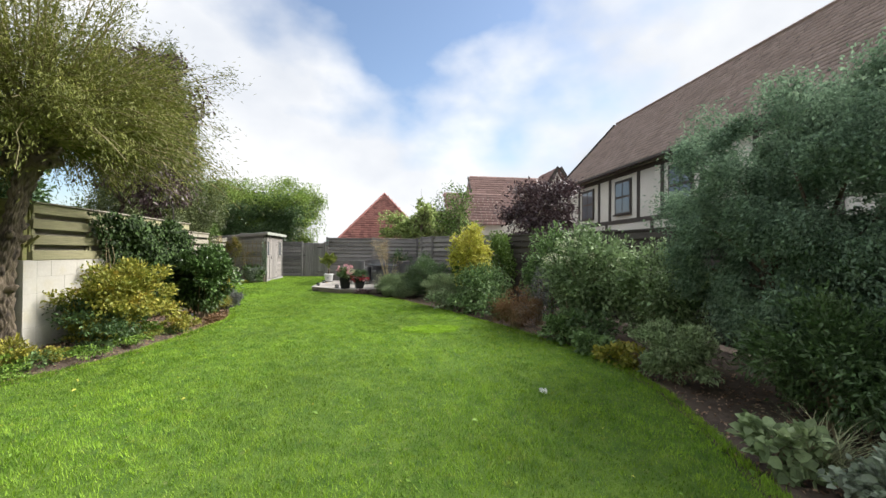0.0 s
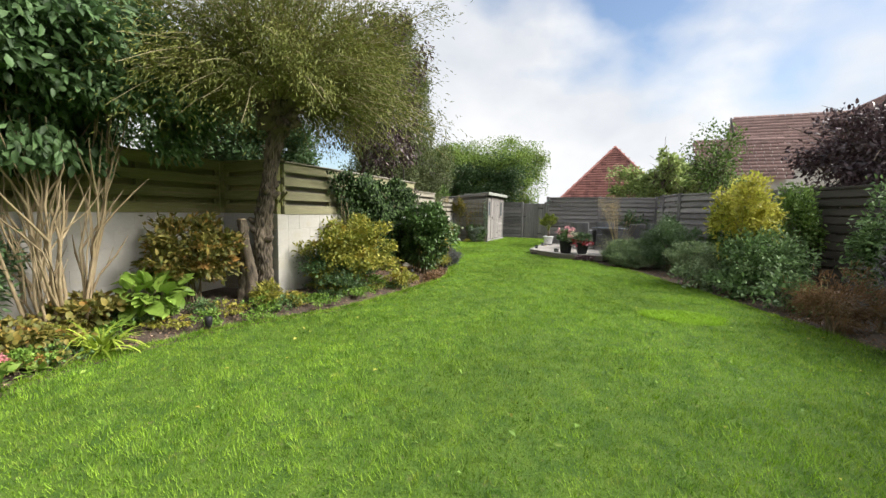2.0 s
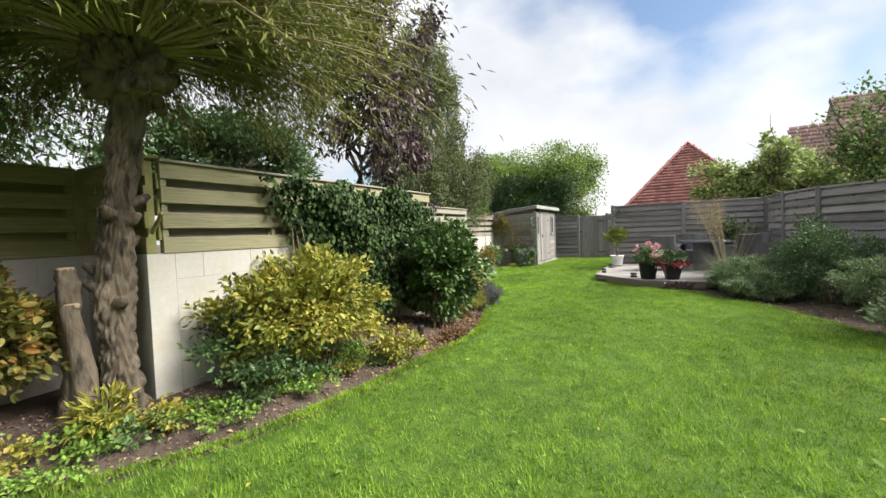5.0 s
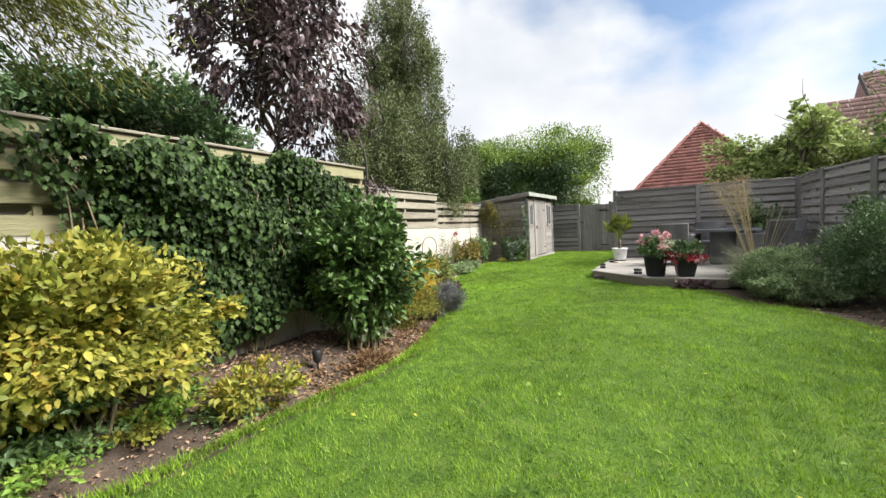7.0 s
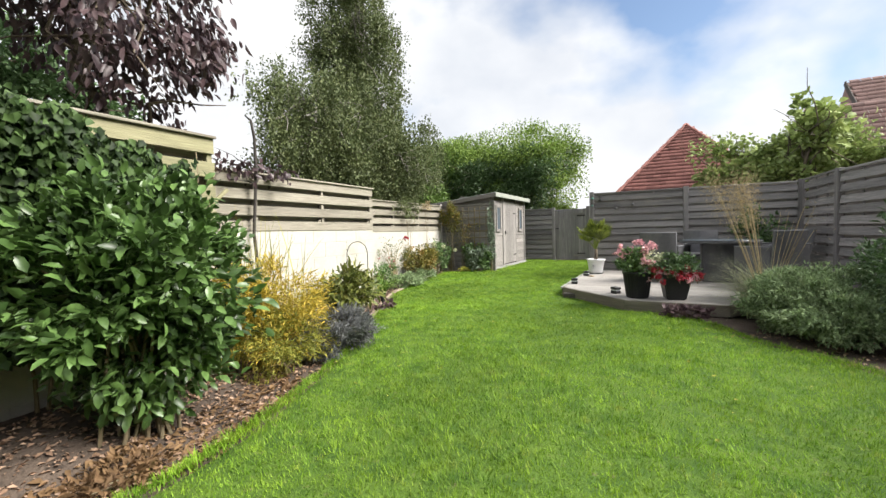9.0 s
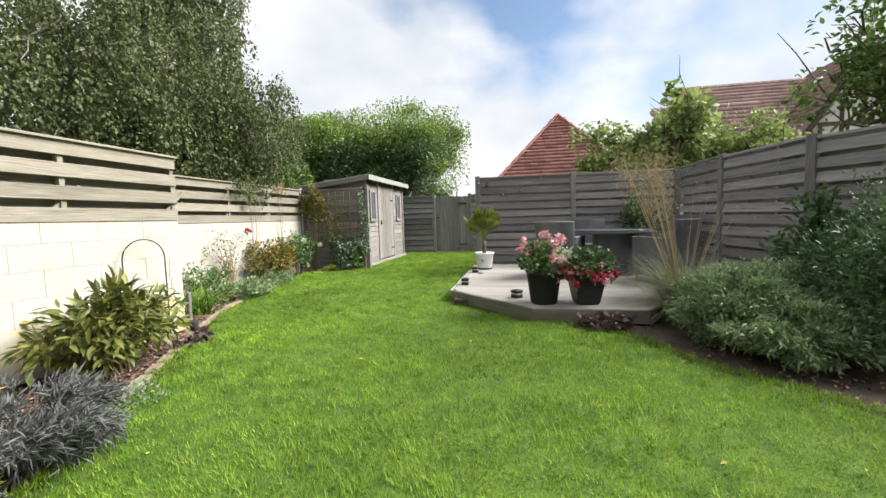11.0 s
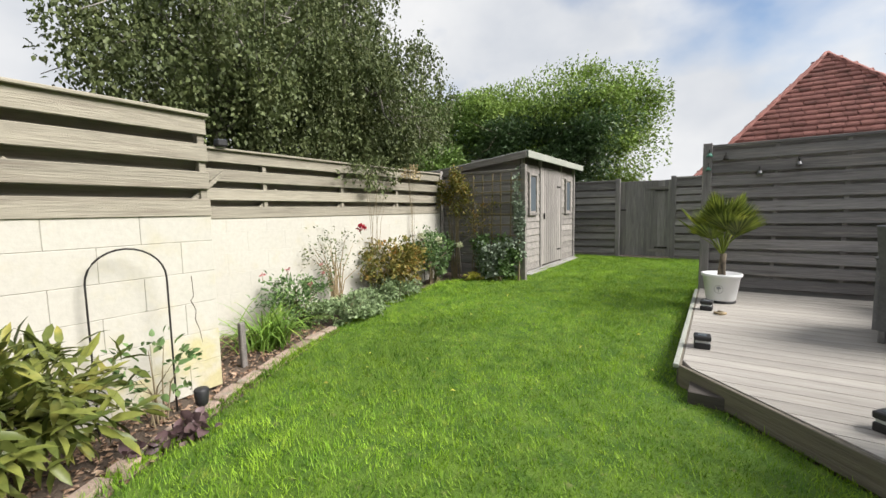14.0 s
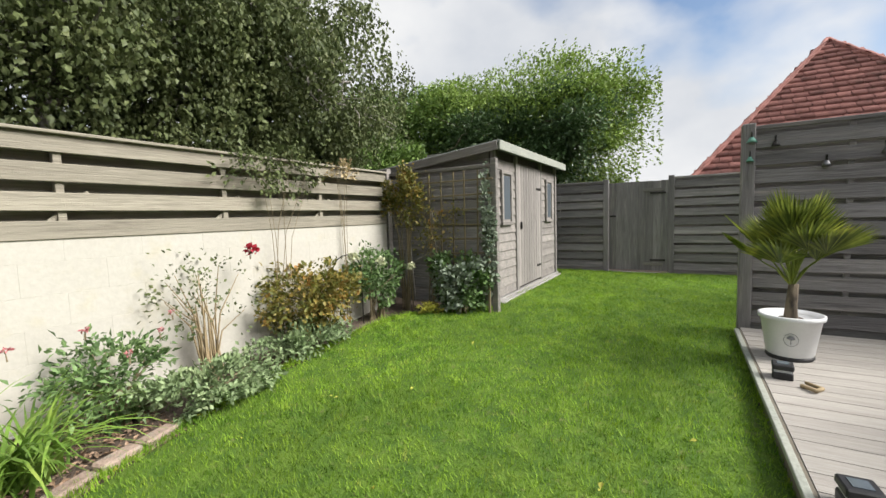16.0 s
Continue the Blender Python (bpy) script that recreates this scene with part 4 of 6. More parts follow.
def timbered_house():
    e = thing("house", "long half-timbered house with a brown tiled roof", "house", 0, 0, 0)
    child("wall", prism("wall", 14.8, 21.2, -4.0, 25.4, -0.1, 5.1, 9.0, "y", m_render), e)
    eave, ridge = 14.3, 18.0
    child("roof", tile_field("roof", (eave, 25.75, 5.15), (eave, -4.3, 5.15), (ridge, 25.75, 9.2), (ridge, -4.3, 9.2), m_tile_brown, 0.22, 0.3, 0.03), e)
    child("roof_deck", solid("roof_deck", [(eave, 25.7, 5.1), (eave, -4.2, 5.1), (ridge, -4.2, 9.15), (ridge, 25.7, 9.15), (eave, 25.7, 5.0), (eave, -4.2, 5.0), (ridge, -4.2, 9.05), (ridge, 25.7, 9.05)], [(0, 1, 2, 3), (4, 5, 6, 7), (0, 1, 5, 4), (2, 3, 7, 6), (1, 2, 6, 5), (0, 3, 7, 4)], m_dark_wood), e)
    child("roof_deck", solid("roof_deck", [(21.8, 25.7, 5.1), (21.8, -4.2, 5.1), (ridge, -4.2, 9.15), (ridge, 25.7, 9.15), (21.8, 25.7, 5.0), (21.8, -4.2, 5.0), (ridge, -4.2, 9.05), (ridge, 25.7, 9.05)], [(0, 1, 2, 3), (4, 5, 6, 7), (0, 1, 5, 4), (2, 3, 7, 6), (1, 2, 6, 5), (0, 3, 7, 4)], m_tile_brown), e)
    child("ridge_tiles", box("ridge_tiles", 0.3, 30.0, 0.12, m_tile_brown, 0.05), e, pose(ridge, 10.7, 9.12))
    child("gutter", box("gutter", 0.12, 29.8, 0.12, m_dark_wood, 0.03), e, pose(eave - 0.04, 10.7, 5.0))
    child("bargeboard", box("bargeboard", 5.5, 0.05, 0.24, m_dark_wood, 0.01), e, pose((eave + ridge) / 2, 25.76, 6.98, 0, -47.6))
    for zz, hh in ((2.75, 0.18), (4.86, 0.2)):
        child("timber_beam", box("timber_beam", 0.05, 29.2, hh, m_dark_wood, 0.01), e, pose(14.78, 10.7, zz))
    post = box("timber_beam", 0.05, 0.17, 2.0, m_dark_wood, 0.01)
    for yy in (25.3, 24.0, 21.9, 20.9, 18.7, 17.2, 15.2, 13.2, 11.2, 9.2, 7.4, 3.0, 1.0):
        child("timber_beam", post, e, pose(14.775, yy, 2.9))
    low = box("timber_beam", 0.05, 0.17, 2.8, m_dark_wood, 0.01)
    for yy in (24.6, 21.2, 17.8, 14.4, 11.0, 7.6):
        child("timber_beam", low, e, pose(14.775, yy, 0))
    for yy in (23.0, 19.8, 16.2, 12.2):
        house_window(e, pose(14.76, yy, 3.15, 0, 0, -90), 1.1, 1.4)
    # cross gable towards the garden
    child("gable", prism("gable", 14.3, 17.6, 2.6, 7.0, -0.1, 5.6, 8.6, "x", m_render), e)
    for yy in (2.7, 4.1, 5.5, 6.9):
        child("timber_beam", box("timber_beam", 0.05, 0.17, 5.6, m_dark_wood, 0.01), e, pose(14.28, yy, 0))
    for sgn in (-1, 1):
        child("bargeboard", box("bargeboard", 0.05, 4.1, 0.24, m_dark_wood, 0.01), e, pose(14.25, 4.8 + sgn * 1.25, 6.98, -sgn * 53.7 * 1.0))
    house_window(e, pose(14.26, 4.8, 3.2, 0, 0, -90), 1.6, 1.4)
    return e


timbered_house()


def far_house():
    e = thing("house", "distant half-timbered house with a faded red roof", "house", 0, 0, 0)
    child("wall", prism("wall", 11.9, 22.0, 35.2, 41.2, -0.1, 4.9, 7.9, "x", m_render), e)
    child("roof", tile_field("roof", (11.4, 34.8, 4.6), (19.2, 34.8, 4.6), (11.4, 38.2, 8.15), (19.2, 38.2, 8.15), m_tile_old, 0.3, 0.4, 0.03), e)
    child("roof_deck", solid("roof_deck", [(11.45, 34.8, 4.5), (22, 34.8, 4.5), (22, 38.2, 8.05), (11.45, 38.2, 8.05), (11.45, 41.6, 4.5), (22, 41.6, 4.5)], [(0, 1, 2, 3), (3, 2, 5, 4), (0, 3, 4), (1, 2, 5), (0, 1, 5, 4)], m_tile_old), e)
    child("bargeboard", box("bargeboard", 0.06, 4.9, 0.26, m_dark_wood, 0.01), e, pose(11.36, 36.5, 6.15, 46.2))
    child("gable", prism("gable", 16.3, 19.9, 34.6, 38.0, -0.1, 5.0, 8.0, "y", m_render), e)
    for sgn in (-1, 1):
        p, q = 18.1 + sgn * 2.3, 18.1
        child("roof", tile_field("roof", (p, 34.2, 4.75), (p, 38.4, 4.75), (q, 34.2, 8.4), (q, 38.4, 8.4), m_tile_old, 0.3, 0.4, 0.03), e)
        child("bargeboard", box("bargeboard", 4.4, 0.06, 0.26, m_dark_wood, 0.01), e, pose(18.1 + sgn * 1.15, 34.18, 6.42, 0, sgn * 57.8))
    for xx in (16.4, 17.25, 18.1, 18.95, 19.8):
        child("timber_beam", box("timber_beam", 0.16, 0.05, 7.7 - abs(xx - 18.1) * 1.6, m_dark_wood, 0.01), e, pose(xx, 34.57, 0))
    child("timber_beam", box("timber_beam", 3.6, 0.05, 0.18, m_dark_wood, 0.01), e, pose(18.1, 34.56, 4.9))
    house_window(e, pose(18.1, 34.55, 3.0), 1.2, 1.2)
    return e


far_house()


def small_roof_house():
    e = thing("house", "low house with a brown tiled gable roof beyond the fence", "house", 0, 0, 0)
    child("wall", prism("wall", 8.6, 12.4, 30.5, 34.0, -0.1, 3.4, 5.4, "x", m_render), e)
    child("roof", tile_field("roof", (8.3, 30.1, 3.3), (12.6, 30.1, 3.3), (8.3, 32.25, 5.75), (12.6, 32.25, 5.75), m_tile_old, 0.26, 0.35, 0.03), e)
    return e


small_roof_house()


def pyramid_house():
    e = thing("house", "neighbouring building with a steep red tiled hipped roof", "house", 4.17, 29.4, 0)
    ax, ay, top, low = 0.84, 1.0, 5.1, 1.35
    k = top - low
    corner = [np.array([sx * ax * k, sy * ay * k, low]) for sx, sy in ((-1, -1), (1, -1), (1, 1), (-1, 1))]
    peak = np.array([0, 0, top])
    for i in range(4):
        child("roof", tile_field("roof", corner[i], corner[(i + 1) % 4], peak, peak, m_tile, 0.19, 0.22, 0.04), e)
    child("roof_deck", solid("roof_deck", [tuple(q - [0, 0, 0.06]) for q in corner] + [(0, 0, top - 0.06)], [(0, 1, 2, 3), (0, 1, 4), (1, 2, 4), (2, 3, 4), (3, 0, 4)], m_tile), e)
    w, d = ax * k - 0.3, ay * k - 0.3
    child("wall", box("wall", 2 * w, 2 * d, 1.5, m_render, 0.02), e, pose(0, 0, -0.1))
    t = Tubes()
    for c in corner:
        pts = [c + (peak - c) * s + [0, 0, 0.03] for s in np.linspace(0, 1, 24)]
        t.add(pts, [0.05 + 0.02 * (j % 2) for j in range(24)], 8)
    child("hip_tiles", t.mesh("hip_tiles", m_tile), e)
    return e


pyramid_house()


# ---- trees ----
def bent(a, b, rng, wobble, steps=7):
    a, b = np.asarray(a, float), np.asarray(b, float)
    s = np.linspace(0, 1, steps)[:, None]
    p = a + (b - a) * s
    p[1:-1] += rng.normal(size=(steps - 2, 3)) * wobble
    return p


def gnarled(name, path, radii, mat, sides=96, rings=150):
    """A trunk with deep wavering bark ridges."""
    path = np.asarray(path, float)
    s, u = np.linspace(0, 1, rings), np.linspace(0, 1, len(path))
    c = np.stack([np.interp(s, u, path[:, i]) for i in range(3)], 1)
    k = np.hanning(13) / np.hanning(13).sum()
    for i in range(2):
        c[6:-6, i] = np.convolve(c[:, i], k, "valid")
    r = np.interp(s, u, radii)[:, None]
    a = np.linspace(0, 2 * np.pi, sides, endpoint=False)[None]
    w = a + 0.35 * np.sin(c[:, 2:3] * 5.0 + 2 * a) + 0.2 * np.sin(c[:, 2:3] * 13.0)
    ridge = np.abs(np.sin(w * 8.5)) ** 0.5 * (0.58 + 0.42 * np.sin(c[:, 2:3] * 41.0 + 3 * np.sin(3 * a) + 2 * np.sin(7 * a)))
    lump = 0.10 * np.sin(2 * a + c[:, 2:3] * 6) + 0.07 * np.sin(3 * a - c[:, 2:3] * 9)
    q = r * (0.80 + 0.33 * ridge + lump)
    v = np.stack([c[:, :1] + q * np.cos(a), c[:, 1:2] + q * np.sin(a), np.repeat(c[:, 2:3], sides, 1)], -1).reshape(-1, 3)
    i, j = np.meshgrid(np.arange(sides), np.arange(rings - 1))
    i2 = (i + 1) % sides
    f = np.stack([j * sides + i, j * sides + i2, (j + 1) * sides + i2, (j + 1) * sides + i], -1).reshape(-1, 4)
    return fast_mesh(name, v, f, mat, True)


def pollard_willow(x, y):
    rng = np.random.default_rng(31)
    z = gz(x, y)
    e = thing("willow_tree", "pollarded willow with a gnarled trunk and olive leaves", "tree", x, y, z)
    t = Tubes()
    head = np.array([0.24, 0.12, 2.44])
    path = np.array([[0.0, 0, -0.1], [0.0, 0, 0.12], [0.03, 0.0, 0.5], [0.0, 0.02, 0.9], [0.05, 0.04, 1.35], [0.13, 0.06, 1.75], [0.18, 0.1, 2.12], head])
    for k in range(34):
        a = rng.uniform(0, 2 * np.pi)
        o = head + [0.17 * np.cos(a), 0.17 * np.sin(a), rng.uniform(-0.2, 0.2)]
        t.add([head + (o - head) * 0.3, o, o + (o - head) * 0.7 + [0, 0, 0.08]], [0.10, 0.085, 0.035], 7)
    for k in range(9):
        a, zz = rng.uniform(0, 2 * np.pi), rng.uniform(0.4, 1.9)
        c = np.array([np.interp(zz, path[:, 2], path[:, 0]), np.interp(zz, path[:, 2], path[:, 1]), zz])
        t.add([c, c + [0.13 * np.cos(a), 0.13 * np.sin(a), 0.02], c + [0.19 * np.cos(a), 0.19 * np.sin(a), 0.06]], [0.06, 0.045, 0.02], 7)
    trunk = t.mesh("pollard_head", m_bark)
    child("trunk", gnarled("trunk", path, [0.18, 0.14, 0.115, 0.108, 0.102, 0.095, 0.10, 0.16], m_bark), e)
    child("pollard_head", trunk, e)
    s, p, d = Tubes(), [], []
    for k in range(360):
        az, el = rng.uniform(0, 2 * np.pi), np.arcsin(rng.uniform(0.16, 0.995))
        size = rng.uniform(1.25, 2.25) * (1.0 if el < 0.7 else 1.25)
        u = np.linspace(0, 1, 8)
        sag = (0.55 if k % 3 == 0 else 0.34) * size * np.cos(el) * u ** 2.2
        start = head + np.array([np.cos(az) * 0.14, np.sin(az) * 0.14, 0.12])
        line = start + u[:, None] * size * np.array([np.cos(az) * np.cos(el), np.sin(az) * np.cos(el), np.sin(el)]) - sag[:, None] * [0, 0, 1]
        line[1:] += np.cumsum(rng.normal(size=(7, 3)) * 0.018, 0)
        s.add(line, np.linspace(0.015, 0.0025, 8), 5)
        n = 250
        w = rng.uniform(0.24, 1.0, n) ** 0.75
        q = np.stack([np.interp(w, u, line[:, i]) for i in range(3)], 1)
        p.append(q + rng.normal(size=(n, 3)) * (0.03 + 0.085 * w[:, None]))
        d.append(np.tile(line[-1] - line[-3], (n, 1)) * 1.6 + rng.normal(size=(n, 3)) * 0.45 + [0, 0, -0.25])
    child("branching", s.mesh("branching", m_shoot), e)
    p, d = np.concatenate(p), np.concatenate(d)
    child("crown", leaf_mesh("crown", p, d, 0.062 * rng.uniform(0.6, 1.3, len(p)), 0.0125, l_willow, rng), e)
    return e


pollard_willow(-0.14, 8.3)


def tree(name, label, x, y, trunk_r, trunk_top, centre, radii, mat, n, length, width, seed, clumps=90, spread=0.13, limbs=14, bark=None, droop=0.15, shell=0.4, hang=0.0):
    """Trunk, limbs to the clumps and a crown of leaves; hang: length of the hanging strands."""
    rng = np.random.default_rng(seed)
    e = thing(name, label, "tree", x, y, gz(min(max(x, -9), 11), min(y, 24.8)))
    p, c, q = clump_points(rng, n, clumps, centre, radii, spread, shell)
    if hang:
        strand = rng.integers(0, clumps * 26, n)
        top = np.asarray(centre) + (c[strand % clumps] + rng.normal(size=(clumps * 26, 3))[strand] * spread) * radii
        fall = rng.random(n) * (0.5 + rng.random(clumps * 26)[strand]) * hang
        p = top - np.stack([np.zeros(n), np.zeros(n), fall], 1) + rng.normal(size=(n, 3)) * 0.05
    d = unit(q) * 0.6 + rng.normal(size=(n, 3)) * 0.6 + [0, 0, 0.1 - droop - (0.9 if hang else 0)]
    k = rng.uniform(0.6, 1.3, n)
    child("crown", leaf_mesh("crown", p, d, length * k, width * k, mat, rng), e)
    t = Tubes()
    fork = np.array([0.1, 0.05, trunk_top])
    t.add(bent((0, 0, -0.1), fork, rng, 0.04), np.linspace(trunk_r * 1.3, trunk_r * 0.8, 7), 10)
    top = np.asarray(centre) + [0, 0, radii[2] * 0.7]
    t.add(bent(fork, top, rng, 0.1), np.linspace(trunk_r * 0.8, trunk_r * 0.12, 7), 8)
    for i in range(limbs):
        s = rng.uniform(0.0, 0.7)
        a = fork + (top - fork) * s
        tip = np.asarray(centre) + c[i % clumps] * radii
        line = bent(a, tip, rng, 0.12)
        line[2:5, 2] += 0.15
        t.add(line, np.linspace(trunk_r * 0.4, 0.008, 7), 6)
        for j in range(3):
            b = line[rng.integers(2, 6)]
            t.add(bent(b, b + (tip - a) * 0.3 + rng.normal(size=3) * 0.35, rng, 0.04, 4), [0.014, 0.01, 0.007, 0.004], 4)
    child("trunk", t.mesh("trunk", bark or m_bark), e)
    return e


m_birch_bark = material("birch_bark", (0.34, 0.32, 0.29), (0.20, 0.18, 0.16), scale=5, rough=0.9, bump=0.5, fine=25, stretch=(1, 1, 3))
tree("birch_tree", "tall weeping silver birch with small hanging leaves", -4.2, 19.9, 0.14, 3.0, (0.2, 0.0, 3.6), (1.75, 2.5, 2.0), l_birch, 78000, 0.066, 0.044, 41, clumps=120, spread=0.10, limbs=46, bark=m_birch_bark, hang=0.42, shell=0.5)
tree("birch_tree", "narrow leaning top of the silver birch", -4.3, 20.1, 0.10, 4.4, (-0.1, -0.25, 6.6), (1.25, 1.5, 2.7), l_birch, 52000, 0.066, 0.044, 141, clumps=90, spread=0.11, limbs=34, bark=m_birch_bark, hang=0.4, shell=0.55)
tree("birch_tree", "birch boughs drooping over the fence", -3.9, 17.6, 0.09, 2.4, (0.1, 0.2, 3.5), (1.4, 1.9, 1.9), l_birch, 50000, 0.06, 0.04, 42, clumps=46, spread=0.12, limbs=18, bark=m_birch_bark, hang=0.7)
tree("plum_tree", "purple-leaved plum tree with dark drooping foliage", -1.35, 12.4, 0.05, 2.3, (0.55, -0.15, 3.9), (1.25, 1.2, 1.75), l_purple, 11000, 0.10, 0.042, 43, clumps=80, spread=0.095, limbs=34, droop=0.8)
tree("ash_tree", "broad leafy ash tree behind the shed", -2.3, 27.8, 0.16, 2.2, (-0.6, 0.0, 3.35), (3.7, 1.9, 2.3), l_ash, 95000, 0.10, 0.05, 44, clumps=130, spread=0.11, limbs=26)
tree("laurel_tree", "dense dark evergreen laurel behind the shed", -2.6, 26.4, 0.12, 1.6, (0, 0.0, 3.0), (2.2, 0.9, 1.45), l_dark, 42000, 0.12, 0.05, 45, clumps=70, spread=0.16, limbs=12)
tree("ash_tree", "leafy green tree beyond the shed roof", -6.3, 26.8, 0.15, 2.0, (0, 0.0, 3.3), (2.6, 1.9, 2.0), l_hedge, 52000, 0.13, 0.06, 46, clumps=100, spread=0.12, limbs=20)
tree("fig_tree", "light green broad-leaved tree above the deck fence", 6.1, 22.6, 0.08, 1.5, (0.0, 0, 2.35), (2.1, 0.9, 1.15), l_fig, 15000, 0.12, 0.08, 47, clumps=70, spread=0.12, limbs=20, shell=0.6)
tree("fig_tree", "slender leafy shoots above the deck fence", 5.8, 21.5, 0.05, 1.6, (0.1, 0, 2.8), (0.5, 0.4, 0.85), l_fig, 1300, 0.13, 0.10, 48, clumps=16, spread=0.16, limbs=9)
tree("hazel_tree", "pale yellow-green tree beyond the boundary fence", 7.9, 22.2, 0.06, 1.5, (0, 0, 2.2), (1.3, 0.9, 0.9), l_fig, 6500, 0.10, 0.06, 147, clumps=36, spread=0.13, limbs=16, shell=0.6)
tree("plum_tree", "purple-leaved small tree in front of the timbered house", 10.2, 17.2, 0.09, 1.6, (-0.3, -0.3, 2.8), (1.5, 1.6, 1.15), l_purple, 9000, 0.12, 0.06, 49, clumps=60, spread=0.13, limbs=22)
tree("hawthorn_tree", "small thin-branched tree beside the boundary fence", 6.75, 17.5, 0.05, 1.6, (0, 0, 2.65), (0.85, 0.9, 1.25), l_hedge, 3400, 0.085, 0.045, 50, clumps=34, spread=0.15, limbs=20)
tree("background_tree", "dark leafy tree behind the mossy fence", -3.6, 7.2, 0.16, 2.0, (0, 0, 3.6), (2.2, 2.6, 2.2), l_elder, 38000, 0.13, 0.05, 51, clumps=80, spread=0.12, limbs=24)
tree("background_tree", "leafy dark green tree behind the wall", -4.6, 12.0, 0.14, 1.6, (0, 0.2, 2.5), (1.7, 2.1, 1.3), l_elder, 36000, 0.12, 0.055, 52, clumps=110, spread=0.11, limbs=18)
tree("background_tree", "dark leafy tree behind the near fence", -2.9, 3.2, 0.14, 2.0, (0, 0, 3.3), (1.8, 2.2, 2.0), l_elder, 30000, 0.15, 0.06, 53, clumps=80, spread=0.13, limbs=18)
for k, (hx, hy, hh) in enumerate(((-5.6, 14.5, 2.75), (-5.9, 17.0, 2.9), (-6.0, 22.5, 3.2), (-5.2, 24.6, 3.3))):
    shrub("hedge_bush", "unclipped green hedge bush behind the fence", "hedge", hx, hy, (1.2, 1.6), 0.3, hh, l_hedge, 15000, 0.13, 0.06, 60 + k, clumps=60, group="hedge behind the fence")


# ---- left border ----
def elder(x, y):
    rng = np.random.default_rng(71)
    e = thing("elder_shrub", "multi-stemmed shrub with bare pale stems and dark leaves", "shrub", x, y, gz(x, y))
    t, tips = Tubes(), []
    for k in range(22):
        az = rng.uniform(0, 2 * np.pi)
        r = rng.uniform(0.15, 0.75)
        foot = np.array([0.17 * np.cos(az), 0.22 * np.sin(az), -0.05]) * rng.uniform(0.2, 1.0)
        tip = np.array([r * 0.8 * np.cos(az), r * 0.95 * np.sin(az), rng.uniform(1.75, 2.6)])
        line = bent(foot, tip, rng, 0.022)
        line[2:5, :2] *= 1.05
        line[2:5] += rng.normal(size=3) * 0.04
        thick = rng.uniform(0.009, 0.019)
        t.add(line, np.linspace(thick, 0.006, 7), 7)
        for j in range(4):
            b = line[rng.integers(1, 5)]
            out = (tip - foot) * 0.22 + np.array([rng.normal() * 0.17, rng.normal() * 0.22, 0.1])
            t.add(bent(b, b + out, rng, 0.012, 4), [thick * 0.7, thick * 0.6, thick * 0.5, 0.003], 5)
    child("branching", t.mesh("branching", m_pale_stem), e)
    p, c, q = clump_points(rng, 21000, 90, (0.0, -0.1, 2.55), (0.95, 1.6, 0.98), 0.11, 0.5)
    d = unit(q) * 0.6 + rng.normal(size=(len(p), 3)) * 0.5 + [0, 0, -0.45]
    k = rng.uniform(0.6, 1.3, len(p))
    child("foliage", leaf_mesh("foliage", p, d, 0.105 * k, 0.045 * k, l_elder, rng), e)
    return e


elder(-0.66, 6.28)
shrub("border_shrub", "shaded leafy growth against the wall behind pale stems", "shrub", -0.86, 5.35, (0.2, 0.75), 0.1, 1.45, l_elder, 7500, 0.075, 0.028, 272, clumps=60, stems=8)


def stump(x, y):
    rng = np.random.default_rng(72)
    e = thing("tree_stump", "lopped double tree stump with pale cut ends", "stump", x, y, gz(x, y))
    t = Tubes()
    child("trunk", gnarled("trunk", [(0, 0, -0.1), (0.0, 0, 0.2), (-0.02, 0.01, 0.6), (-0.01, 0, 0.9), (-0.03, 0, 1.03)], [0.11, 0.08, 0.065, 0.06, 0.055], m_bark, 32, 50), e)
    t.add([(0.06, 0.02, -0.1), (0.1, 0.02, 0.3), (0.05, 0.0, 0.6), (0.03, -0.02, 0.78)], [0.09, 0.075, 0.06, 0.05], 10)
    child("trunk", t.mesh("trunk", m_bark), e)
    for px, pz, r in ((-0.03, 1.03, 0.053), (0.03, 0.78, 0.048)):
        child("cut_end", lathe("cut_end", [(0.0, 0.012), (r * 0.8, 0.012), (r, 0.0), (r * 0.9, -0.02)], m_pale_stem, 12), e, pose(px, 0, pz), "pale sawn end")
    return e


stump(-0.22, 8.08)
shrub("azalea_bush", "green shrub turning orange and bronze at the tips", "shrub", -0.52, 7.55, (0.52, 0.5), 0.25, 1.02, l_orange, 5200, 0.075, 0.035, 73, clumps=44)
# Hosta clump: few broad leaves on short stems.
shrub("hydrangea_leaves", "bright green broad-leaved hosta clump", "plant", -0.42, 7.0, (0.28, 0.3), 0.06, 0.4, l_hosta, 120, 0.21, 0.15, 74, clumps=18, stems=10, droop=0.2, loose=0.35, scatter=0.4)
tuft("day_lily", "arching lime green strap leaves", "plant", 0.0, 6.28, 46, 0.5, 0.035, l_lime, 75, 1.1, 1.7, 0.05)
tuft("rosette_plant", "low rosette of pale green pointed leaves", "plant", -0.02, 5.85, 26, 0.24, 0.05, l_hosta, 76, 0.7, 0.6, 0.03)
tuft("rosette_plant", "low rosette of green pointed leaves by the lawn", "plant", 0.12, 5.5, 24, 0.22, 0.05, l_fresh, 77, 0.7, 0.7, 0.03)
shrub("sedum_plant", "fleshy sedum with flat pink flower heads", "plant", 0.40, 5.28, (0.22, 0.22), 0.05, 0.32, l_fresh, 420, 0.07, 0.04, 78, clumps=16, stems=10)
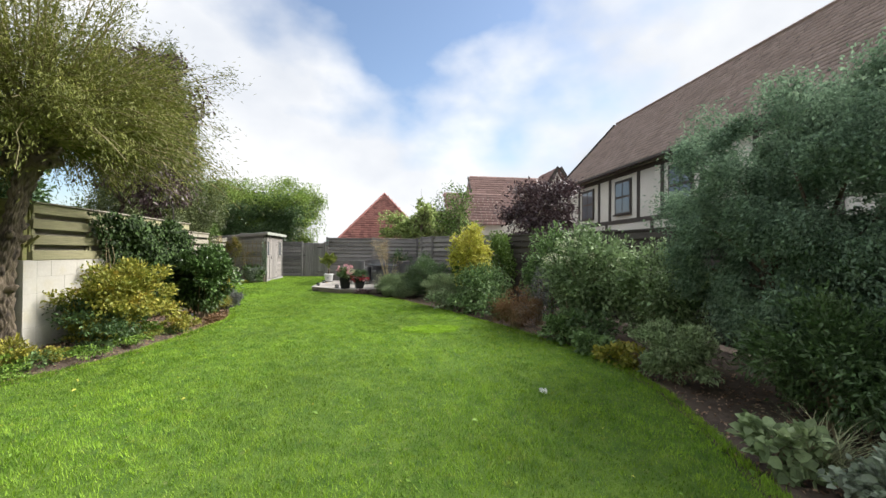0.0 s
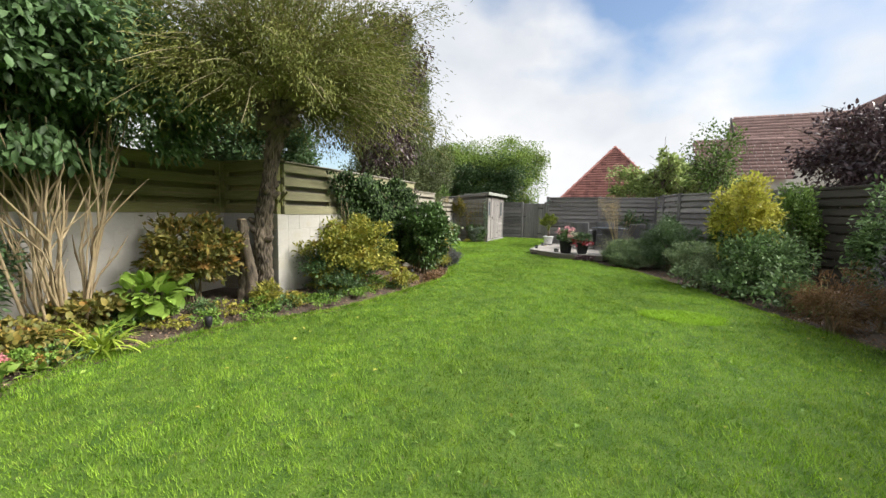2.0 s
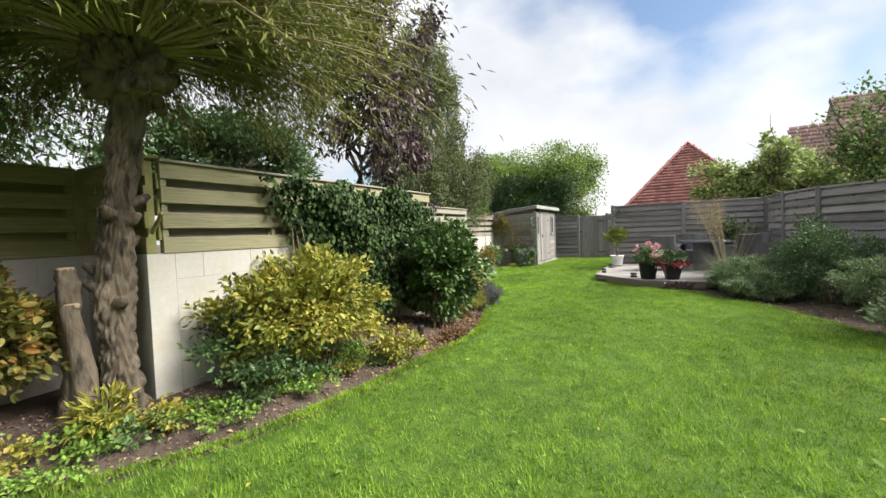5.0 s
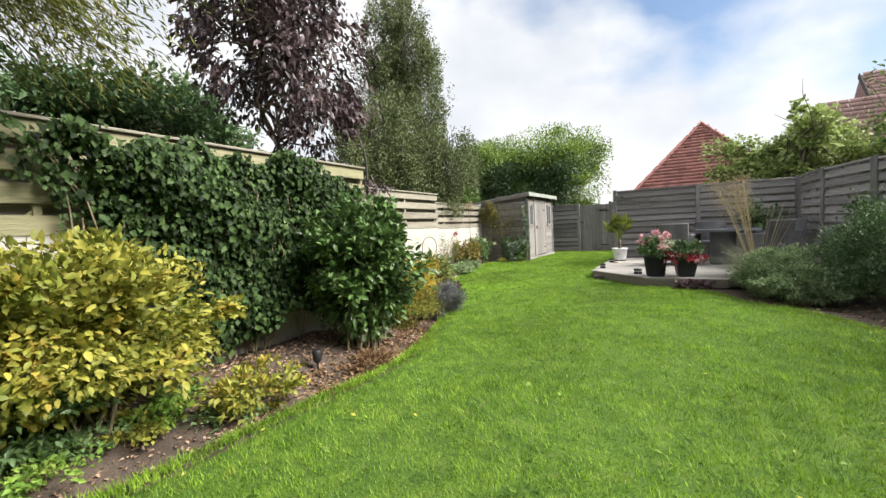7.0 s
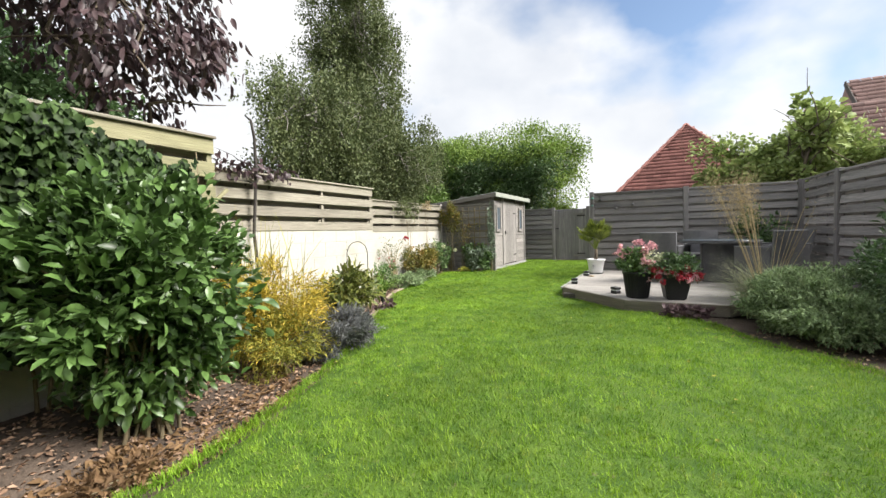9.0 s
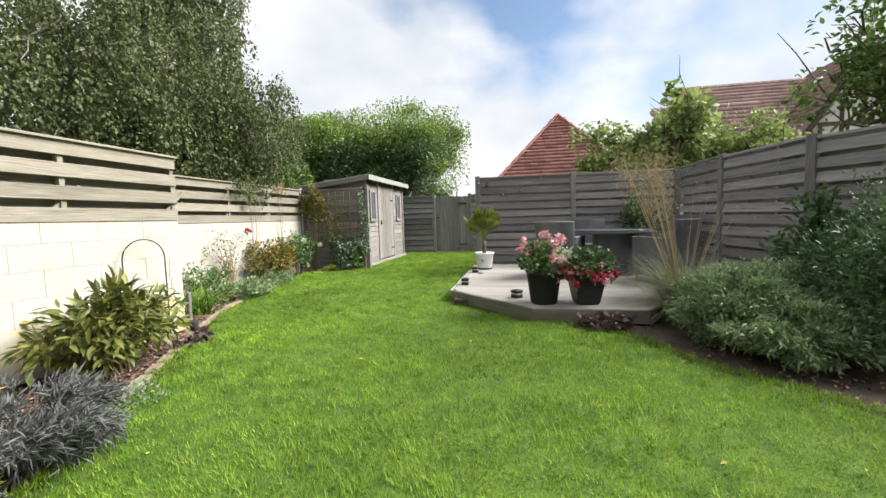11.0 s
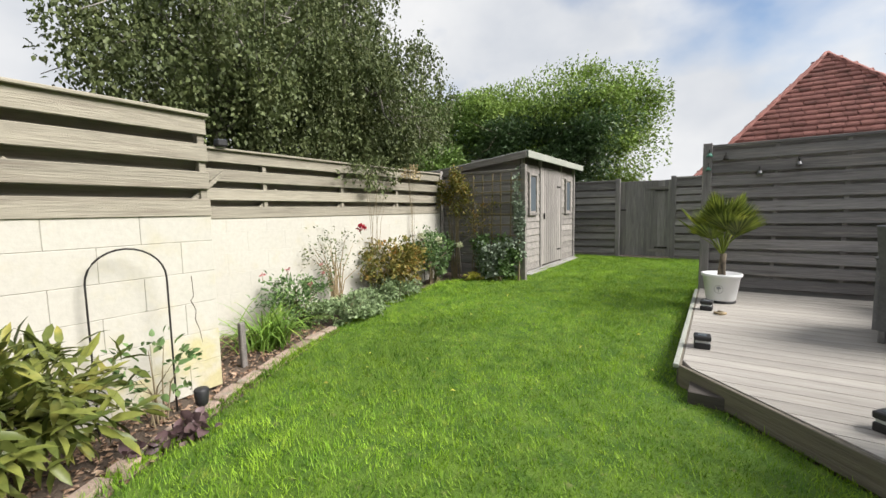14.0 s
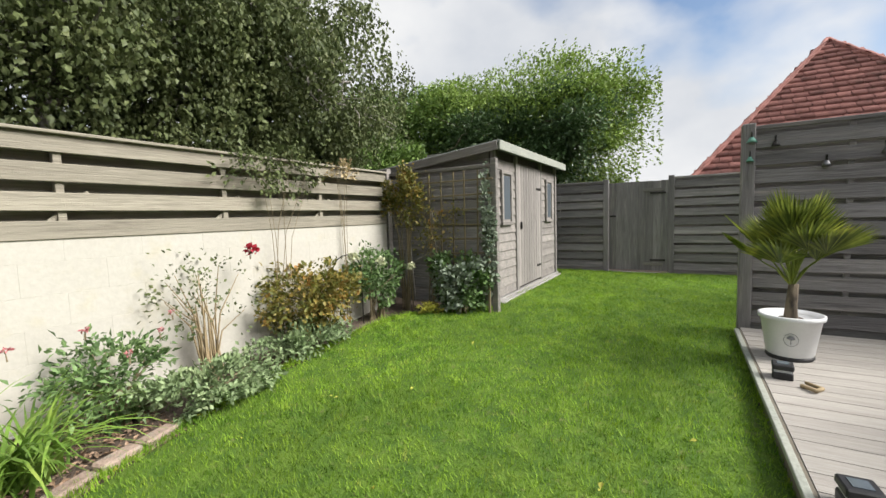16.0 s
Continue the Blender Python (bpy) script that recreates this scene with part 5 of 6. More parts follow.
for k, (sx, sy, sz) in enumerate(((0.42, 5.2, 0.36), (0.52, 5.3, 0.34), (0.32, 5.38, 0.35), (0.48, 5.42, 0.28), (0.56, 5.16, 0.3), (0.28, 5.22, 0.31))):
    shrub("sedum_flower", "flat pink sedum flower head", "flower", sx, sy, (0.075, 0.075), 0.0, 0.05, l_sedum, 260, 0.022, 0.018, 80 + k, clumps=20, stems=2, z=sz - 0.02, group="sedum flowers", part_name="flower_head", stem_r=0.004)
shrub("dry_geranium", "cranesbill foliage browning under the shrub", "plant", -0.4, 5.75, (0.5, 0.55), 0.02, 0.3, l_orange, 1700, 0.06, 0.04, 88, clumps=30, droop=0.2)
shrub("dry_geranium", "bronze and green low foliage by the pale stems", "plant", -0.55, 6.5, (0.42, 0.4), 0.02, 0.3, l_orange, 1100, 0.08, 0.05, 89, clumps=26)
shrub("nandina_bush", "small bushy plant with narrow gold-green leaves", "plant", 0.12, 8.12, (0.2, 0.2), 0.03, 0.3, l_gold, 520, 0.09, 0.02, 90, clumps=18)
rng_gc = np.random.default_rng(91)
for k in range(30):
    gy = 5.2 + k * 0.175
    gx = float(edge(LEFT, gy)) - 0.16 - 0.5 * rng_gc.random()
    shrub("ground_cover", "low green creeping plant on the border soil", "plant", gx, gy, (0.24, 0.22), 0.0, 0.10 + 0.09 * rng_gc.random(), (l_fresh, l_shade, l_gold, l_fresh)[k % 4], 420, 0.036, 0.024, 92 + k, clumps=22, stems=4, group="creeping ground cover", stem_r=0.004)
shrub("spirea_bush", "rounded golden-green spirea bush with orange tips", "shrub", 0.42, 9.62, (0.62, 0.88), 0.1, 1.08, l_gold, 17000, 0.056, 0.03, 130, clumps=95, spread=0.11, stems=14)
# Green lower growth; the shade under the bush is put into its dark leaves.
shrub("spirea_bush", "green lower growth of the golden bush, coloured darker for shade", "shrub", 0.3, 9.3, (0.55, 0.72), 0.02, 0.55, l_dark, 5500, 0.05, 0.024, 131, clumps=40)


def ivy_screen():
    rng = np.random.default_rng(132)
    e = thing("ivy", "thick dark ivy hanging over the olive fence", "climber", 0.0, 11.2, gz(-0.05, 11.2))
    n = 30000
    yy = rng.uniform(-1.75, 1.15, n)
    low = 0.22 + 0.14 * np.sin(yy * 4.3 + 1.0)
    zz = low + rng.random(n) ** 0.9 * (1.77 - low - 0.25 * smooth01(0.5, 1.15, yy) + 0.05 * np.sin(yy * 7) + 0.05 * np.sin(yy * 17))
    lump = 0.07 + 0.07 * np.sin(yy * 5.1 + 2 * np.sin(zz * 4)) + 0.06 * np.sin(zz * 7 + yy * 3)
    fade = smooth01(-1.75, -0.9, yy + 0.6 * (zz - 1.5))
    keep = rng.random(n) < fade
    xx = np.clip(lump, 0, 1) * fade + np.abs(rng.normal(size=n)) * 0.08
    p = np.stack([xx, yy, zz], 1)[keep]
    d = np.stack([0.35 + 0.2 * rng.normal(size=len(p)), rng.normal(size=len(p)) * 0.45, -0.9 + 0.3 * rng.normal(size=len(p))], 1)
    k = rng.uniform(0.6, 1.3, len(p))
    child("foliage", leaf_mesh("foliage", p, d, 0.056 * k, 0.048 * k, l_ivy, rng, face=(1, 0, 0.3), loose=0.8), e)
    t = Tubes()
    for k in range(22):
        y0 = rng.uniform(-1.5, 0.9)
        t.add(bent((0.05, y0, 0.0), (0.12, y0 + rng.normal() * 0.3, rng.uniform(1.1, 1.68)), rng, 0.05), np.linspace(0.012, 0.004, 7), 5)
    child("branching", t.mesh("branching", m_twig), e)
    return e


ivy_screen()
shrub("laurel_bush", "dense glossy dark green evergreen bush", "shrub", 0.70, 11.75, (0.54, 0.58), 0.22, 1.42, l_holly, 10500, 0.08, 0.038, 133, clumps=75, spread=0.11, stems=16, scatter=0.7)
shrub("dry_fern", "rust-brown dying fern under the evergreen bush", "plant", 1.0, 11.5, (0.14, 0.3), 0.0, 0.12, l_brown, 500, 0.05, 0.02, 134, clumps=20)
shrub("ground_cover", "low yellow-green creeping mat by the lawn", "plant", 0.85, 10.4, (0.26, 0.34), 0.0, 0.3, l_gold, 1100, 0.055, 0.028, 135, clumps=26, stems=4, group="creeping ground cover", stem_r=0.004)
shrub("golden_heather", "bright golden-yellow feathery shrub", "shrub", 0.16, 12.98, (0.45, 0.55), 0.05, 1.0, l_amber, 10500, 0.06, 0.009, 136, clumps=50, spread=0.15, stems=16)
shrub("golden_heather", "amber lower growth of the feathery shrub", "shrub", 0.42, 12.95, (0.33, 0.45), 0.02, 0.55, l_gold, 5000, 0.05, 0.009, 137, clumps=36)
tuft("feather_grass", "tall wispy green grass stems with fine leaves", "grass", -0.2, 13.2, 90, 1.35, 0.014, l_gold, 138, 1.4, 0.5, 0.2)
shrub("lavender_bush", "grey-brown lavender gone to seed", "shrub", 0.42, 13.5, (0.36, 0.46), 0.02, 0.44, l_lavender, 6500, 0.075, 0.009, 139, clumps=46, spread=0.12, stems=10)
shrub("ground_cover", "silvery creeping thyme at the lawn edge", "plant", 0.2, 14.1, (0.28, 0.4), 0.0, 0.14, l_silver, 900, 0.03, 0.016, 140, clumps=26, stems=4, group="creeping ground cover", stem_r=0.004)
shrub("peony_bush", "leafy peony with green and bronze pointed leaves", "shrub", -0.52, 14.85, (0.36, 0.5), 0.08, 0.7, l_peony, 1200, 0.13, 0.036, 141, clumps=36, stems=14, droop=0.25, loose=0.4)
shrub("peony_bush", "yellow-green edged leaves of the peony clump", "shrub", -0.46, 14.8, (0.32, 0.48), 0.15, 0.66, l_peony, 420, 0.13, 0.036, 142, clumps=30, stems=6, droop=0.25, loose=0.4)
shrub("heuchera", "dark wine-red leafed heuchera at the lawn edge", "plant", -0.42, 15.5, (0.15, 0.2), 0.0, 0.15, l_heuchera, 80, 0.06, 0.055, 143, clumps=20, stems=6, stem_r=0.004)
shrub("rose_bush", "thin rose stems with a few dull leaves", "shrub", -0.75, 15.55, (0.2, 0.25), 0.1, 0.55, l_shade, 110, 0.055, 0.035, 144, clumps=14, stems=9, stem_r=0.006)


def plant_hook(x, y, h, half, label):
    e = thing("plant_support", label, "plant support", x, y, gz(x, y))
    a = np.linspace(np.pi, 0, 15)
    top = np.stack([half + half * np.cos(a) - half, np.zeros(15), h - half + half * np.sin(a)], 1)
    path = np.concatenate([[[-half, 0, -0.1]], top, [[half, 0, -0.1]]])
    t = Tubes()
    t.add(path, np.full(len(path), 0.006), 6)
    child("hoop", t.mesh("hoop", m_iron), e)
    return e


for ob, turn in ((plant_hook(-0.88, 15.5, 1.05, 0.19, "thin dark iron hoop against the cream wall"), 75), (plant_hook(-1.95, 19.6, 0.82, 0.2, "thin iron hoop among the border plants"), 80)):
    ob.rotation_euler = (0, 0, radians(turn))


def spike_light(x, y, h=0.2):
    e = thing("garden_spotlight", "small black garden spotlight on a spike", "lamp", x, y, gz(x, y), group="garden spotlights")
    child("head", lathe("head", [(0.0, h), (0.034, h), (0.042, h - 0.01), (0.035, h - 0.09), (0.02, h - 0.11), (0.0, h - 0.11)], m_pot_black, 16), e)
    child("spike", lathe("spike", [(0.012, h - 0.1), (0.01, 0.05), (0.002, -0.06)], m_pot_black, 8), e)
    return e


spike_light(-0.58, 15.72)
spike_light(0.72, 11.1, 0.16)
spike_light(0.28, 7.15, 0.18)


def sapling(x, y):
    """A thin dark shoot growing through the top of the fence."""
    rng = np.random.default_rng(145)
    e = thing("sapling", "thin dark crooked sapling with purple leaves by the fence", "sapling", x, y, gz(x, y))
    t = Tubes()
    stem = np.array([[0, 0, -0.05], [0.02, 0.02, 0.6], [-0.02, 0.0, 1.2], [0.02, 0.03, 1.9], [0.03, 0.02, 2.3], [0.02, -0.01, 2.5], [-0.05, -0.03, 2.56]])
    t.add(stem, [0.02, 0.019, 0.018, 0.018, 0.016, 0.014, 0.008], 8)
    for k in range(8):
        a = stem[3] + [0, 0, rng.uniform(-0.15, 0.2)]
        t.add(bent(a, a + [rng.normal() * 0.1, rng.uniform(-0.7, 0.5), rng.uniform(-0.05, 0.15)], rng, 0.02, 4), [0.007, 0.006, 0.004, 0.002], 5)
    child("stem", t.mesh("stem", m_dark_wood), e)
    n = 170
    p = stem[3] + np.stack([rng.normal(size=n) * 0.1, rng.uniform(-0.7, 0.5, n), 0.04 + rng.normal(size=n) * 0.06], 1)
    child("foliage", leaf_mesh("foliage", p, rng.normal(size=(n, 3)) * 0.5 + [0.2, 0, -0.7], 0.09, 0.042, l_purple, rng), e)
    return e


sapling(-0.9, 13.72)

# border below the far cream wall
tuft("day_lily", "arching green and yellow day lily leaves", "plant", -1.5, 16.75, 170, 0.68, 0.02, l_fresh, 150, 1.2, 1.7, 0.09)
t_post = thing("stake", "short weathered wooden stake by the day lily", "stake", -1.22, 16.35, gz(-1.22, 16.35))
child("post", box("post", 0.045, 0.045, 0.42, m_shed_wood, 0.006), t_post, pose(0, 0, -0.05, 2, 3))
shrub("fuchsia_bush", "loose green fuchsia with small red flowers", "shrub", -1.75, 17.3, (0.3, 0.42), 0.05, 0.6, l_shade, 1500, 0.055, 0.025, 151, clumps=34, stems=14)
for k, (sx, sy, sz) in enumerate(((-1.6, 16.8, 0.62), (-1.72, 17.15, 0.62), (-1.6, 17.5, 0.55), (-1.85, 17.7, 0.6), (-1.55, 17.3, 0.45))):
    shrub("fuchsia_flower", "small dull red flower", "flower", sx, sy, (0.018, 0.018), 0.0, 0.04, l_sedum, 24, 0.022, 0.014, 152 + k, clumps=8, stems=3, z=sz, group="fuchsia flowers", part_name="petals", stem_r=0.003)
shrub("catmint", "low grey-green catmint cushion", "plant", -1.5, 17.75, (0.3, 0.5), 0.0, 0.32, l_juniper, 3000, 0.045, 0.026, 160, clumps=40, stems=8)
shrub("catmint", "low grey-green catmint cushion by the lawn", "plant", -1.75, 18.75, (0.26, 0.5), 0.0, 0.28, l_juniper, 2600, 0.045, 0.026, 161, clumps=36, stems=8)
shrub("rose_bush", "tall thin rose with straw-coloured stems", "shrub", -1.95, 18.0, (0.28, 0.4), 0.2, 1.15, l_birch, 420, 0.036, 0.022, 162, clumps=30, stems=22, bark=m_pale_stem, stem_r=0.009)
shrub("rose_bush", "bushy rose with bronze-yellow leaves", "shrub", -1.9, 19.1, (0.36, 0.55), 0.1, 0.88, l_orange, 3600, 0.05, 0.03, 163, clumps=50, stems=14)
shrub("rose_bush", "bushy rose with green leaves and buds", "shrub", -1.9, 20.0, (0.3, 0.42), 0.1, 0.82, l_shade, 2000, 0.05, 0.03, 164, clumps=40, stems=14)
for k, (sx, sy, sz, mt) in enumerate(((-1.85, 18.35, 0.98, l_red), (-1.7, 19.9, 0.72, l_cream), (-1.55, 20.3, 0.62, l_cream), (-1.75, 19.5, 0.8, l_cream))):
    shrub("rose_flower", "open red rose bloom" if mt is l_red else "pale cream rose bloom", "flower", sx, sy, (0.04, 0.04), 0.0, 0.07, mt, 60, 0.04, 0.035, 166 + k, clumps=12, stems=3, z=sz, group="rose blooms", part_name="petals", stem_r=0.003)
shrub("ground_cover", "bright yellow-green cushion beside the lawn", "plant", -1.35, 20.35, (0.16, 0.14), 0.0, 0.14, l_yellow, 500, 0.035, 0.025, 172, clumps=16, stems=3, group="creeping ground cover", stem_r=0.004)
shrub("rose_climber", "climbing rose with bronze leaves over the trellis top", "climber", -1.85, 20.6, (0.36, 0.13), 1.15, 1.82, l_orange, 1700, 0.05, 0.03, 173, clumps=34, stems=16, stem_r=0.007)
shrub("rose_climber", "thin green rose growth trailing across the trellis", "climber", -1.45, 20.62, (0.5, 0.08), 0.3, 1.7, l_orange, 420, 0.045, 0.028, 179, clumps=30, stems=14, stem_r=0.005, shell=0.7)
shrub("variegated_ivy", "pale-edged ivy growing over the trellis foot", "climber", -1.05, 20.55, (0.36, 0.16), 0.02, 0.72, l_silver, 1500, 0.05, 0.045, 174, clumps=36, stems=8)
shrub("variegated_ivy", "green ivy at the foot of the trellis", "climber", -1.05, 20.6, (0.4, 0.15), 0.02, 0.8, l_shade, 2200, 0.05, 0.045, 175, clumps=36, stems=8)
shrub("variegated_ivy", "pale ivy climbing the trellis post", "climber", -0.68, 20.68, (0.09, 0.07), 0.3, 1.85, l_silver, 900, 0.045, 0.04, 176, clumps=30, stems=5, spread=0.2, shell=0.9)
shrub("birch_sprigs", "birch sprigs lying over the fence boards", "twigs", -2.05, 18.8, (0.1, 0.55), 1.4, 1.98, l_birch, 800, 0.045, 0.028, 177, clumps=26, stems=6, droop=0.6, z=0.05, stem_r=0.004)
shrub("birch_sprigs", "pale fading creeper on the fence top", "twigs", -2.07, 19.75, (0.06, 0.25), 1.6, 1.95, l_straw, 160, 0.04, 0.028, 178, clumps=16, stems=5, z=0.05, stem_r=0.004)


# ---- right border ----
shrub("cypress_bush", "huge dark feathery conifer towering over the border", "conifer", 8.5, 6.5, (1.0, 1.75), 0.3, 3.3, l_conifer, 165000, 0.045, 0.02, 201, clumps=210, spread=0.075, stems=18, droop=0.35, stem_r=0.04, bark=m_bark)
shrub("cypress_bush", "lower dark skirt of the conifer", "conifer", 8.55, 5.1, (0.8, 0.8), 0.2, 2.3, l_conifer, 60000, 0.045, 0.02, 202, clumps=80, spread=0.10, stems=10, stem_r=0.025, bark=m_bark)
shrub("yew_bush", "dense dark green yew bush", "shrub", 7.85, 5.55, (0.6, 0.75), 0.12, 1.15, l_dark, 13000, 0.06, 0.02, 203, clumps=80, spread=0.13, stems=10)
shrub("hebe_bush", "rounded grey-green hebe at the lawn edge", "shrub", 7.5, 6.95, (0.36, 0.5), 0.05, 0.66, l_juniper, 6500, 0.05, 0.022, 204, clumps=60, spread=0.13, stems=8)
shrub("silver_plant", "silver-green woolly leaved plant", "plant", 6.98, 4.62, (0.24, 0.25), 0.02, 0.40, l_silver, 2300, 0.045, 0.034, 205, clumps=44, stems=8)
shrub("silver_plant", "grey-green lobed leaves beside the grass", "plant", 6.9, 5.2, (0.22, 0.25), 0.02, 0.3, l_juniper, 420, 0.08, 0.07, 206, clumps=24, stems=8)
tuft("sedge_grass", "straw-coloured sedge tuft at the border edge", "grass", 7.15, 5.15, 220, 0.5, 0.009, l_stipa, 207, 1.15, 1.3, 0.05)
shrub("border_shrub", "dark leafy shrub in the shaded border", "shrub", 8.3, 8.3, (0.6, 0.7), 0.1, 1.5, l_hydrangea, 10000, 0.07, 0.032, 208, clumps=60, stems=10)
shrub("hydrangea_bush", "tall green shrub with pale flower heads", "shrub", 7.95, 9.7, (0.7, 0.85), 0.2, 1.75, l_hydrangea, 11000, 0.08, 0.042, 209, clumps=70, stems=12)
shrub("hydrangea_flowers", "creamy white flower sprays on the shrub", "flowers", 7.7, 9.6, (0.62, 0.8), 0.5, 1.7, l_cream, 520, 0.03, 0.025, 210, clumps=22, spread=0.07, stems=6, shell=0.2)
for k, (bx, by, br, bh, mt) in enumerate(((7.25, 8.25, 0.3, 0.32, l_shade), (7.3, 7.7, 0.26, 0.26, l_gold), (7.15, 9.1, 0.35, 0.45, l_shade), (7.5, 8.8, 0.35, 0.55, l_dark), (6.2, 12.4, 0.45, 0.42, l_shade), (5.75, 13.1, 0.4, 0.42, l_juniper), (6.6, 11.4, 0.4, 0.5, l_shade), (8.0, 4.75, 0.35, 0.32, l_shade))):
    shrub("border_plant", "low leafy plant along the shaded border", "plant", bx, by, (br, br * 1.1), 0.0, bh, mt, 900, 0.075, 0.045, 215 + k, clumps=30, stems=6, group="low border plants")
shrub("brown_grass_bush", "reddish-brown twiggy bush beside the lawn", "shrub", 6.75, 10.35, (0.42, 0.5), 0.05, 0.72, l_brown, 2600, 0.10, 0.008, 230, clumps=50, stems=26, bark=m_twig)
shrub("smoke_bush", "greyish twiggy bush with bare stems", "shrub", 7.35, 10.6, (0.35, 0.4), 0.1, 1.15, l_lavender, 1500, 0.07, 0.012, 231, clumps=40, stems=26)
shrub("golden_privet", "bright yellow-leaved privet bush", "shrub", 6.5, 13.2, (0.5, 0.55), 0.7, 2.0, l_yellow, 4600, 0.085, 0.04, 232, clumps=60, spread=0.14, stems=14)
shrub("green_privet", "green leafy shrub beneath the yellow bush", "shrub", 6.75, 12.9, (0.7, 0.8), 0.1, 1.1, l_shade, 7500, 0.08, 0.035, 233, clumps=60, stems=10)
shrub("dark_mound", "rounded dark evergreen mound", "shrub", 5.62, 15.75, (0.68, 0.75), 0.02, 1.3, l_dark, 18000, 0.045, 0.018, 234, clumps=90, spread=0.13, stems=8)
shrub("border_shrub", "tall green shrub against the boundary fence", "shrub", 6.9, 15.4, (0.5, 0.6), 0.3, 1.9, l_hedge, 5500, 0.09, 0.04, 235, clumps=50, stems=10)
shrub("border_shrub", "leafy evergreen in front of the fence panels", "shrub", 5.75, 17.0, (0.32, 0.4), 0.2, 1.25, l_dark, 1300, 0.10, 0.045, 236, clumps=36, stems=10)
shrub("border_shrub", "dark leafy shrub behind the garden table", "shrub", 4.95, 20.5, (0.45, 0.2), 0.2, 1.45, l_dark, 1500, 0.09, 0.04, 237, clumps=36, stems=10)
shrub("border_shrub", "tall leafy shrub hiding the boundary fence", "shrub", 7.5, 14.2, (0.5, 0.6), 0.3, 2.0, l_hedge, 5000, 0.08, 0.035, 270, clumps=46, stems=10)
shrub("border_shrub", "tall dark shrub beside the yellow privet", "shrub", 8.1, 11.8, (0.55, 0.7), 0.2, 1.95, l_shade, 6000, 0.085, 0.04, 271, clumps=50, stems=10)
shrub("juniper_bush", "low spreading juniper with grey-green tips", "conifer", 4.72, 16.12, (0.64, 0.54), 0.02, 0.72, l_juniper, 24000, 0.05, 0.016, 238, clumps=130, spread=0.10, stems=10)
shrub("juniper_bush", "low juniper growth spilling towards the lawn", "conifer", 4.75, 15.6, (0.5, 0.42), 0.0, 0.5, l_juniper, 12000, 0.05, 0.016, 242, clumps=90, spread=0.10, stems=6)
shrub("juniper_bush", "low spreading juniper beside the dark mound", "conifer", 6.0, 14.6, (0.6, 0.6), 0.02, 0.8, l_juniper, 12000, 0.05, 0.016, 239, clumps=110, spread=0.10, stems=8)
shrub("heuchera", "dark purple heuchera in front of the deck", "plant", 3.55, 16.38, (0.26, 0.13), 0.0, 0.16, l_heuchera, 260, 0.07, 0.06, 240, clumps=26, stems=6, stem_r=0.004)


def giant_stipa(x, y):
    rng = np.random.default_rng(241)
    e = thing("golden_oats_grass", "tall ornamental grass with golden oat plumes", "grass", x, y, gz(x, y))
    n = 1500
    p = np.concatenate([rng.normal(size=(n, 2)) * 0.07, np.full((n, 1), -0.02)], 1)
    child("leaf_tuft", strap_mesh("leaf_tuft", p, rng.uniform(0, 2 * np.pi, n), 1.2 + rng.normal(size=n) * 0.2, rng.uniform(0.55, 1.15, n), 0.006, l_stipa, rng.uniform(1.0, 2.0, n)), e)
    t, pl, pd = Tubes(), [], []
    for k in range(34):
        bare = k % 3 == 0
        if bare:
            top = np.array([rng.uniform(-0.5, 0.9), rng.uniform(-0.3, 0.6), rng.uniform(0.9, 1.5)])
        else:
            top = np.array([-0.34 + rng.normal() * 0.2, 0.3 + rng.normal() * 0.24, rng.uniform(1.35, 1.9)])
        u = np.linspace(0, 1, 8)[:, None]
        line = top * u * np.concatenate([u ** 0.15, u ** 0.15, np.ones_like(u)], 1)
        t.add(line, np.linspace(0.0045, 0.002, 8), 4)
        m = 4 if bare else 120
        w = rng.uniform(0.84, 1.05, m)[:, None]
        pl.append(top * w + rng.normal(size=(m, 3)) * 0.075 * (1.15 - np.abs(w - 0.9)))
        pd.append(rng.normal(size=(m, 3)) * 0.6 + [0, 0, -0.7] + top * 0.2)
    child("stalks", t.mesh("stalks", l_straw), e)
    pl, pd = np.concatenate(pl), np.concatenate(pd)
    child("plumes", leaf_mesh("plumes", pl, pd, 0.045, 0.0045, l_straw, rng), e)
    return e


giant_stipa(4.45, 16.95)


def bird_table(x, y):
    e = thing("bird_ornament", "carved bird ornament on a wooden post", "ornament", x, y, gz(x, y))
    child("post", box("post", 0.1, 0.1, 0.55, m_shed_wood, 0.012), e, pose(0, 0, -0.06))
    child("tray", box("tray", 0.34, 0.26, 0.03, m_shed_wood, 0.008), e, pose(0, 0, 0.49))
    body = lathe("bird", [(0.0, -0.16), (0.035, -0.12), (0.06, -0.02), (0.05, 0.08), (0.03, 0.13), (0.036, 0.17), (0.02, 0.21), (0.0, 0.23)], m_stone, 14)
    child("bird", body, e, pose(0, 0, 0.6, 0, 62, 30))
    return e


bird_table(8.55, 4.55)
paving = thing("paving", "worn grey paving slabs by the border", "paving", 8.3, 3.7, 0.0, kind="structure")
slab = box("slab", 0.44, 0.44, 0.05, m_stone, 0.012)
for i in range(3):
    for j in range(4):
        child("slab", slab, paving, pose(-0.45 + i * 0.46, -1.2 + j * 0.46, -0.035 + random.uniform(-0.004, 0.004), 0, 0, random.uniform(-1, 1)))


